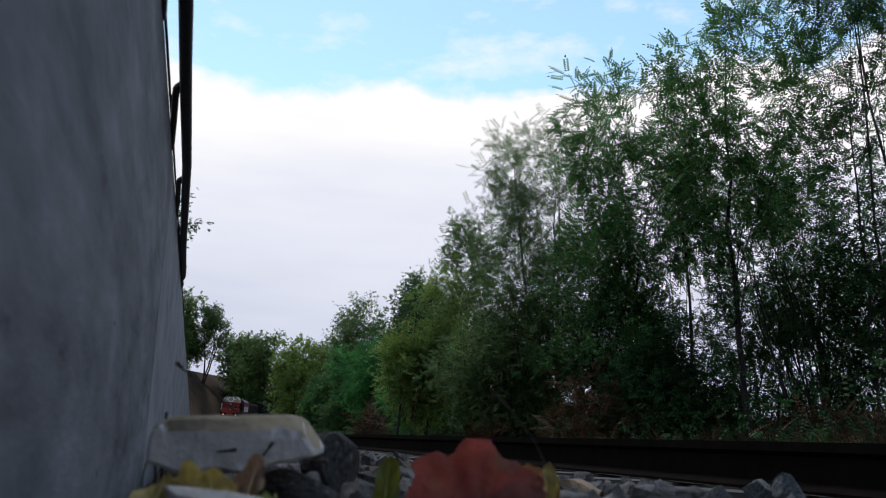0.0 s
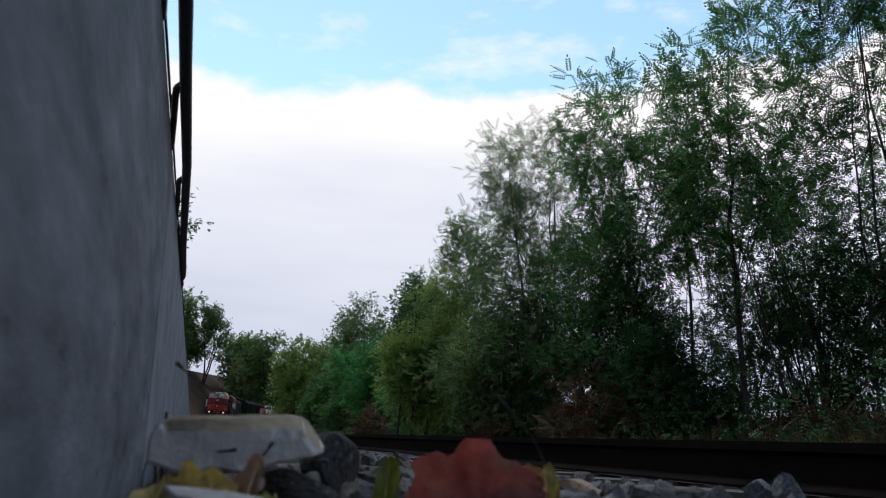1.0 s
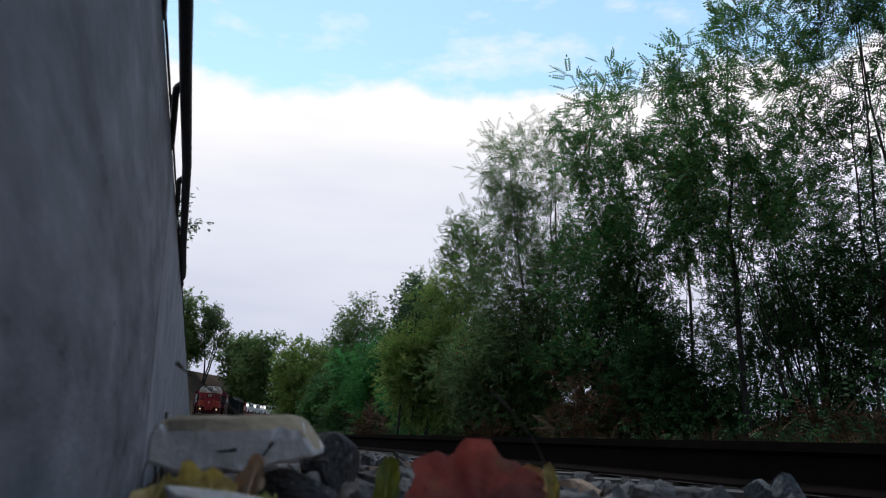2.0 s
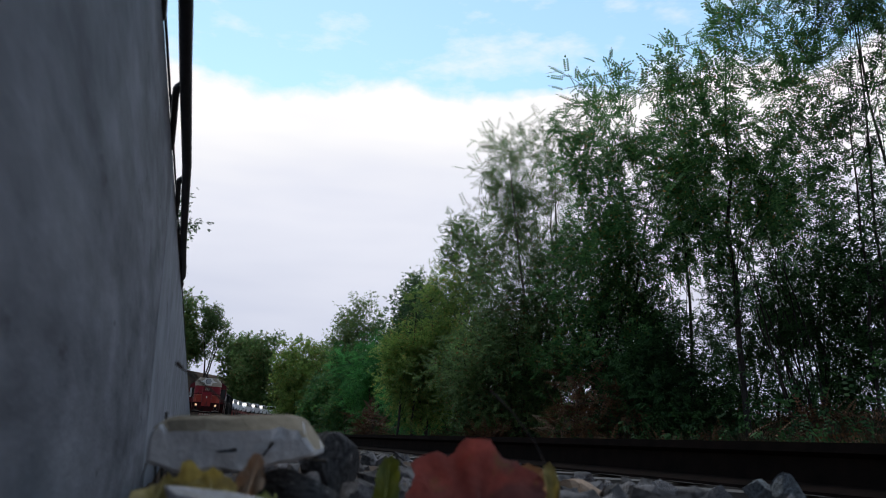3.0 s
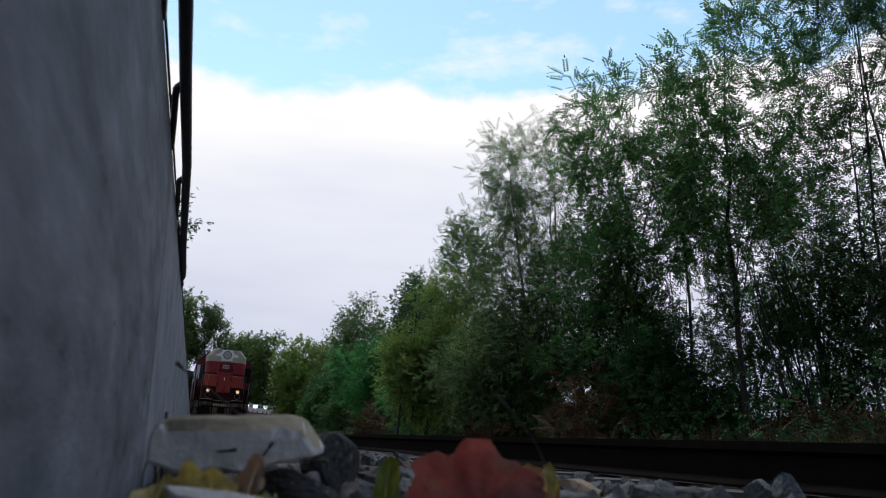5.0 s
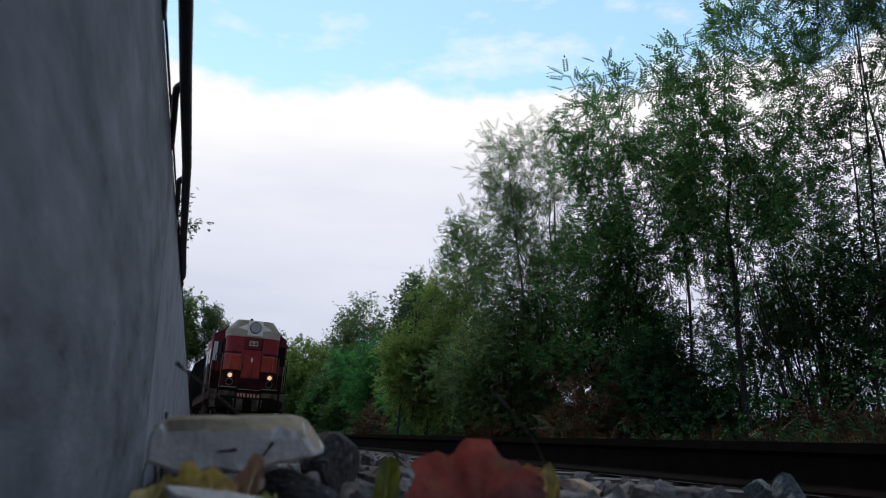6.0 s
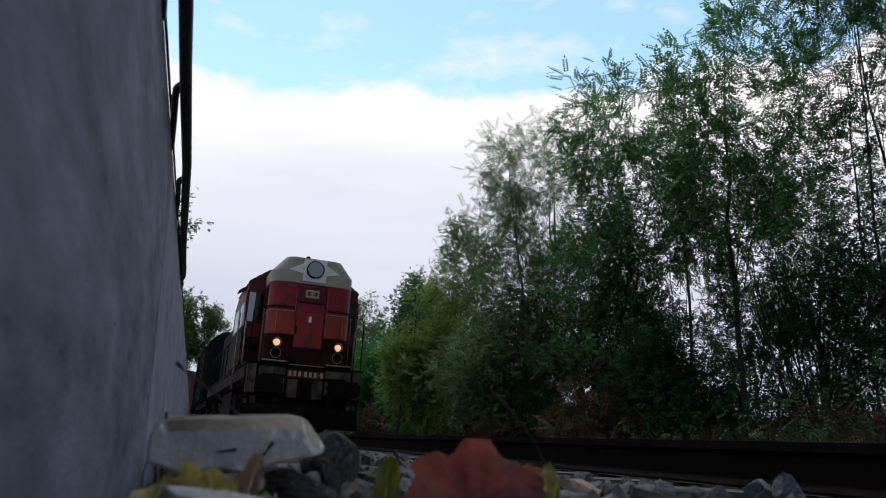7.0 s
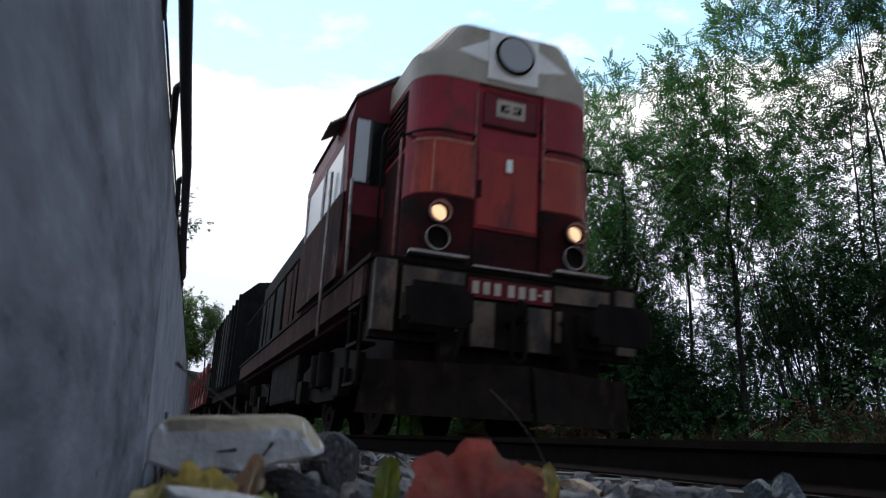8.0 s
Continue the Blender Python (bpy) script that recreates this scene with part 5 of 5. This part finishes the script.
    for sx in (-1, 1):
        w = part("front_window", box_bm(sx * 0.97, sx * 1.36, CB1 - 0.02, CB1 + 0.012, 2.60, 3.36, bevel=0.012), GLASS_DARK, cab, "dark front window")
        if sx > 0:
            # lighter sheet laid over the dark window as its painted reflection
            part("pale_pane", box_bm(sx * 1.20, sx * 1.35, CB1 + 0.013, CB1 + 0.02, 2.62, 3.34), GLASS_PALE, w, "pale pane, reflection painted in its colour")
        part("cab_skirt", box_bm(sx * 0.945, sx * 1.355, CB1, CB1 + 0.012, FOOT, 2.25), RED_GRIME_SHADE, cab, "grimy lower cab front")
        # dark brown sheet up to the windows: cab side's shade put into colour
        part("cab_side_skirt", box_bm(sx * 1.37, sx * 1.42, CB0 + 0.02, CB1 - 0.02, FOOT, 2.50), BROWN_GRIME_SHADE, cab, "lower cab side, grime with its shade in the colour")
        for y0, y1 in ((4.05, 5.0), (2.85, 3.85)):
            sw = part("side_window", box_bm(sx * (CW - 0.05), sx * (CW + 0.006), y0, y1, 2.52, 3.10, bevel=0.01), GLASS_PALE, cab, "pale side window, reflection painted in its colour")
            part("window_frame", box_bm(sx * (CW - 0.02), sx * (CW + 0.02), y0 - 0.05, y0, 2.48, 3.12), STEEL, sw)
        bm = bmesh.new()
        add_prism(bm, [(sx * 1.38, 3.58), (sx * 1.57, 3.44), (sx * 1.57, 3.41), (sx * 1.38, 3.53)], 4.2, 4.75)
        part("side_visor", bm, ROOF, cab, "dark visor over the side window")
    # long hood and rear
    LW = 1.0
    part("long_hood", slab([(-LW, FOOT), (LW, FOOT), (LW, 3.42), (0.76, 3.72), (-0.76, 3.72), (-LW, 3.42)], -6.0, CB0 - 0.002), HOOD_DARK, L, "dark grimy long hood")
    for k in range(7):
        for sx in (-1, 1):
            y = -5.6 + k * 1.15
            part("hood_hatch", box_bm(sx * LW, sx * (LW + 0.02), y, y + 1.0, 1.75, 3.1, bevel=0.01), BROWN_GRIME_SHADE if k > 2 else HOOD_DARK, L)
    for sx in (-1, 1):
        ys = [-6.3 + 1.3 * k for k in range(7)]
        for y in ys:
            part("rail_post", add_tube(bmesh.new(), [(sx * 1.30, y, 1.555), (sx * 1.30, y, 2.55)], 0.016, 6), GRIME, L, smooth=True)
        part("side_rail", add_tube(bmesh.new(), [(sx * 1.30, -6.3, 2.55), (sx * 1.30, 1.5, 2.55)], 0.018, 6), GRIME, L, smooth=True)
        buffer_part(L, sx * 0.875, -6.40, -1)
    part("exhaust", add_cyl(bmesh.new(), (0.0, -1.5, 3.80), (0, 0, 1), 0.14, 0.2, 16), GRIME, L)
    part("horn", add_cyl(bmesh.new(), (0.15, HF - 0.35, 4.17), (0, 1, 0), 0.03, 0.2, 12, 0.06), GRIME, L)
    return L, add_wheels(L, (-4.8, -2.4, 2.4, 4.8))


def build_dark_wagon():
    """Tall grimy van behind the locomotive."""
    G = tagged(empty("freight_wagon"), "tall dark grey-green freight van behind the locomotive", "wagon")
    half, top = 4.0, 3.55
    part("frame", box_bm(-1.25, 1.25, -half, half, 0.95, 1.22, bevel=0.02), GRIME, G)
    part("body", slab([(-1.38, 1.222), (1.38, 1.222), (1.38, top), (1.0, top + 0.35), (0, top + 0.5), (-1.0, top + 0.35), (-1.38, top)], -half, half), HOOD_DARK, G)
    for sx in (-1, 1):
        for k in range(9):
            y = -half + 0.1 + k * (2 * half - 0.2) / 8
            part("rib", box_bm(sx * 1.38, sx * 1.45, y - 0.05, y + 0.05, 1.15, top, bevel=0.01), HOOD_DARK, G)
        part("sliding_door", box_bm(sx * 1.382, sx * 1.42, -1.3, 1.3, 1.3, top - 0.1, bevel=0.01), HOOD_DARK, G)
        for e in (-1, 1):
            buffer_part(G, sx * 0.875, e * half, e)
    for sx in (-1, 1):
        for y in (-2.5, 2.5):
            part("axle_guard", box_bm(sx * 0.98, sx * 1.10, y - 0.35, y + 0.35, 0.35, 0.96, bevel=0.02), GRIME, G)
    add_wheels(G, (-2.5, 2.5))
    return G


def build_carrier():
    """Flat car-carrying wagon with low red sides."""
    G = tagged(empty("car_carrier_wagon"), "two-deck red wagon carrying new cars on top", "wagon", group="car carrier wagons of the train")
    half = 6.7
    part("deck", box_bm(-1.35, 1.35, -half, half, 1.0, 1.22, bevel=0.02), GRIME, G)
    part("upper_deck", box_bm(-1.35, 1.35, -half, half, 2.22, 2.32, bevel=0.01), GRIME, G)
    for sx in (-1, 1):
        part("side_rail", box_bm(sx * 1.36, sx * 1.44, -half, half, 1.0, 1.42, bevel=0.01), WAGON_RED, G, "red low side rail")
        part("upper_rail", box_bm(sx * 1.36, sx * 1.44, -half, half, 2.20, 2.46, bevel=0.01), WAGON_RED, G, "red upper side rail")
        # dark sheet added in place of a lower deck lying in shade
        part("shade_sheet", box_bm(sx * 1.32, sx * 1.35, -half, half, 1.22, 2.20), HOOD_DARK, G, "dark sheet for the shaded lower deck")
        for k in range(7):
            y = -half + 0.1 + k * (2 * half - 0.2) / 6
            part("post", box_bm(sx * 1.44, sx * 1.50, y - 0.06, y + 0.06, 0.95, 2.46, bevel=0.01), WAGON_RED, G)
        for k in range(6):
            y = -half + 0.1 + k * (2 * half - 0.2) / 6
            part("brace", add_tube(bmesh.new(), [(sx * 1.47, y, 1.3), (sx * 1.47, y + 2.2, 2.25)], 0.035, 6), WAGON_RED, G)
        for e in (-1, 1):
            buffer_part(G, sx * 0.875, e * half, e)
    for e in (-1, 1):
        part("end_frame", box_bm(-1.30, 1.30, e * (half - 0.08), e * half, 1.222, 2.218, bevel=0.01), WAGON_RED, G)
    for y in (-4.2, 4.2):
        for sx in (-1, 1):
            part("bogie_side", bogie_bm(y, 0.9, sx), GRIME, G)
    add_wheels(G, (-5.1, -3.3, 3.3, 5.1))
    return G


CAR_WHITE = mat("white_car_paint", (0.66, 0.66, 0.67), (0.58, 0.58, 0.60), 0.5, 2, 30, 0.0)
CAR_RED = mat("red_car_paint", (0.30, 0.012, 0.018), (0.24, 0.010, 0.014), 0.3, 2, 30, 0.0)
TYRE = mat("black_tyre", (0.015, 0.015, 0.015), (0.01, 0.01, 0.01), 0.9, 10, 60, 0.1)


def build_car(paint, label):
    """Small hatchback, 4.2 m long, on its wheels."""
    C = tagged(empty("car"), label, "car", group="new cars on the train")
    side = [(-2.05, 0.30), (2.05, 0.30), (2.10, 0.60), (1.95, 0.80), (1.15, 0.95), (-1.75, 1.02), (-2.08, 0.85)]

    def body(outline, w, w_top):
        bm = bmesh.new()
        zs = [z for _, z in outline]
        lo, hi = min(zs), max(zs)
        cols = []
        for sx in (-1, 1):
            cols.append([bm.verts.new((sx * (w + (w_top - w) * (z - lo) / (hi - lo)), y, z)) for y, z in outline])
        n = len(outline)
        for k in range(n):
            bm.faces.new((cols[0][k], cols[0][(k + 1) % n], cols[1][(k + 1) % n], cols[1][k]))
        bm.faces.new(cols[0])
        bm.faces.new(cols[1])
        bmesh.ops.recalc_face_normals(bm, faces=bm.faces[:])
        return bm

    bm = body(side, 0.86, 0.80)
    bmesh.ops.bevel(bm, geom=bm.edges[:], offset=0.05, segments=2, affect="EDGES")
    part("body", bm, paint, C)
    part("windows", body([(1.12, 0.96), (0.45, 1.36), (-1.35, 1.38), (-1.85, 1.0)], 0.79, 0.62), GLASS_DARK, C, "dark car windows")
    bm = body([(0.50, 1.365), (0.40, 1.44), (-1.25, 1.46), (-1.45, 1.375)], 0.635, 0.58)
    part("roof", bm, paint, C)
    for sx in (-1, 1):
        for y in (-0.35, -1.45):
            part("pillar", box_bm(sx * 0.66, sx * 0.80, y - 0.05, y + 0.05, 0.96, 1.38), paint, C)
        for y in (1.30, -1.30):
            part("wheel", add_cyl(bmesh.new(), (sx * 0.76, y, 0.30), (1, 0, 0), 0.30, 0.20, 20), TYRE, C)
        part("headlight", box_bm(sx * 0.50, sx * 0.78, 2.02, 2.09, 0.60, 0.72, bevel=0.02), LENS, C)
    return C


def wheels_of(thing):
    return [o for o in thing.children if o.name.startswith("wheelset")]


LOCO, LOCO_WHEELS = build_locomotive()
TRAIN = [(LOCO, 0.0)]
TRAIN.append((build_dark_wagon(), -11.6))
CARGO = []


def build_cars():
    carrier = build_carrier()
    white = build_car(CAR_WHITE, "new white hatchback car on a rail wagon")
    red = build_car(CAR_RED, "new red hatchback car on a rail wagon")
    for k in range(6):
        TRAIN.append((carrier if k == 0 else copy_thing(carrier, Matrix()), -23.6 - 14.4 * k))
        for m, y in enumerate((4.45, 0.0, -4.45)):
            if k == 0 and m == 0:
                car = red
            else:
                car = white if (k, m) == (0, 1) else copy_thing(white, Matrix())
            CARGO.append((car, -23.6 - 14.4 * k, y))


build_cars()


def vehicle_pose(t, behind):
    """Pose of a vehicle whose middle rides that far behind the locomotive's."""
    s = 11.2044 * (t - 7) + 0.02909 * (t - 7) ** 2 - 6.3 + behind
    x, y, a = line_at(s)
    turn = Matrix(((-math.cos(a), math.sin(a), 0), (-math.sin(a), -math.cos(a), 0), (0, 0, 1))).to_4x4()
    return Matrix.Translation((x, y, 0)) @ turn @ Matrix.Rotation(-CANT, 4, "Y")


def motions():
    for thing, behind in TRAIN:
        walk(thing, [(0.25 * k, vehicle_pose(0.25 * k, behind)) for k in range(33)])
        for w in wheels_of(thing):
            y = w.location.y
            rows = []
            for k in range(121):
                t = 2 * k / FPS
                s = 11.2044 * (t - 7) + 0.02909 * (t - 7) ** 2
                rows.append((t, Matrix.Translation((0, y, 0.5)) @ Matrix.Rotation(-s / 0.5, 4, "X")))
            walk(w, rows)
    for car, behind, y in CARGO:
        walk(car, [(0.25 * k, vehicle_pose(0.25 * k, behind) @ pose(0, y, 2.322)) for k in range(33)])
    # light wind in the nearest crowns: (seconds, degrees of lean)
    gust_a = ((0, 0.7), (0.5, 0.1), (1.0, -0.4), (1.5, -0.45), (2.2, -0.1), (3.0, -0.1), (3.5, -0.2), (4.5, -0.15), (5.2, -0.3), (6.0, -0.4), (6.5, -0.45), (7.2, -0.4), (8.0, -0.35))
    gust_b = ((0, -0.1), (0.6, 0.15), (1.2, 0.3), (1.6, 0.25), (2.4, 0.05), (3.2, -0.15), (4.0, -0.25), (4.7, -0.25), (5.5, -0.2), (6.4, -0.28), (7.2, -0.22), (8.0, -0.1))
    for key, gust, gain in (("r1", gust_b, 0.7), ("r0", gust_b, 0.5), ("r2", gust_b, 1.0), ("r3", gust_b, 0.8), ("r4", gust_a, 1.0), ("s5", gust_a, 0.5), ("f9", gust_a, 1.2)):
        ob = TREES[key]
        spot = tuple(ob.matrix_basis.translation)
        walk(ob, [(t, pose(*spot, 0.3 * gain * a, gain * a, 0)) for t, a in gust])


motions()
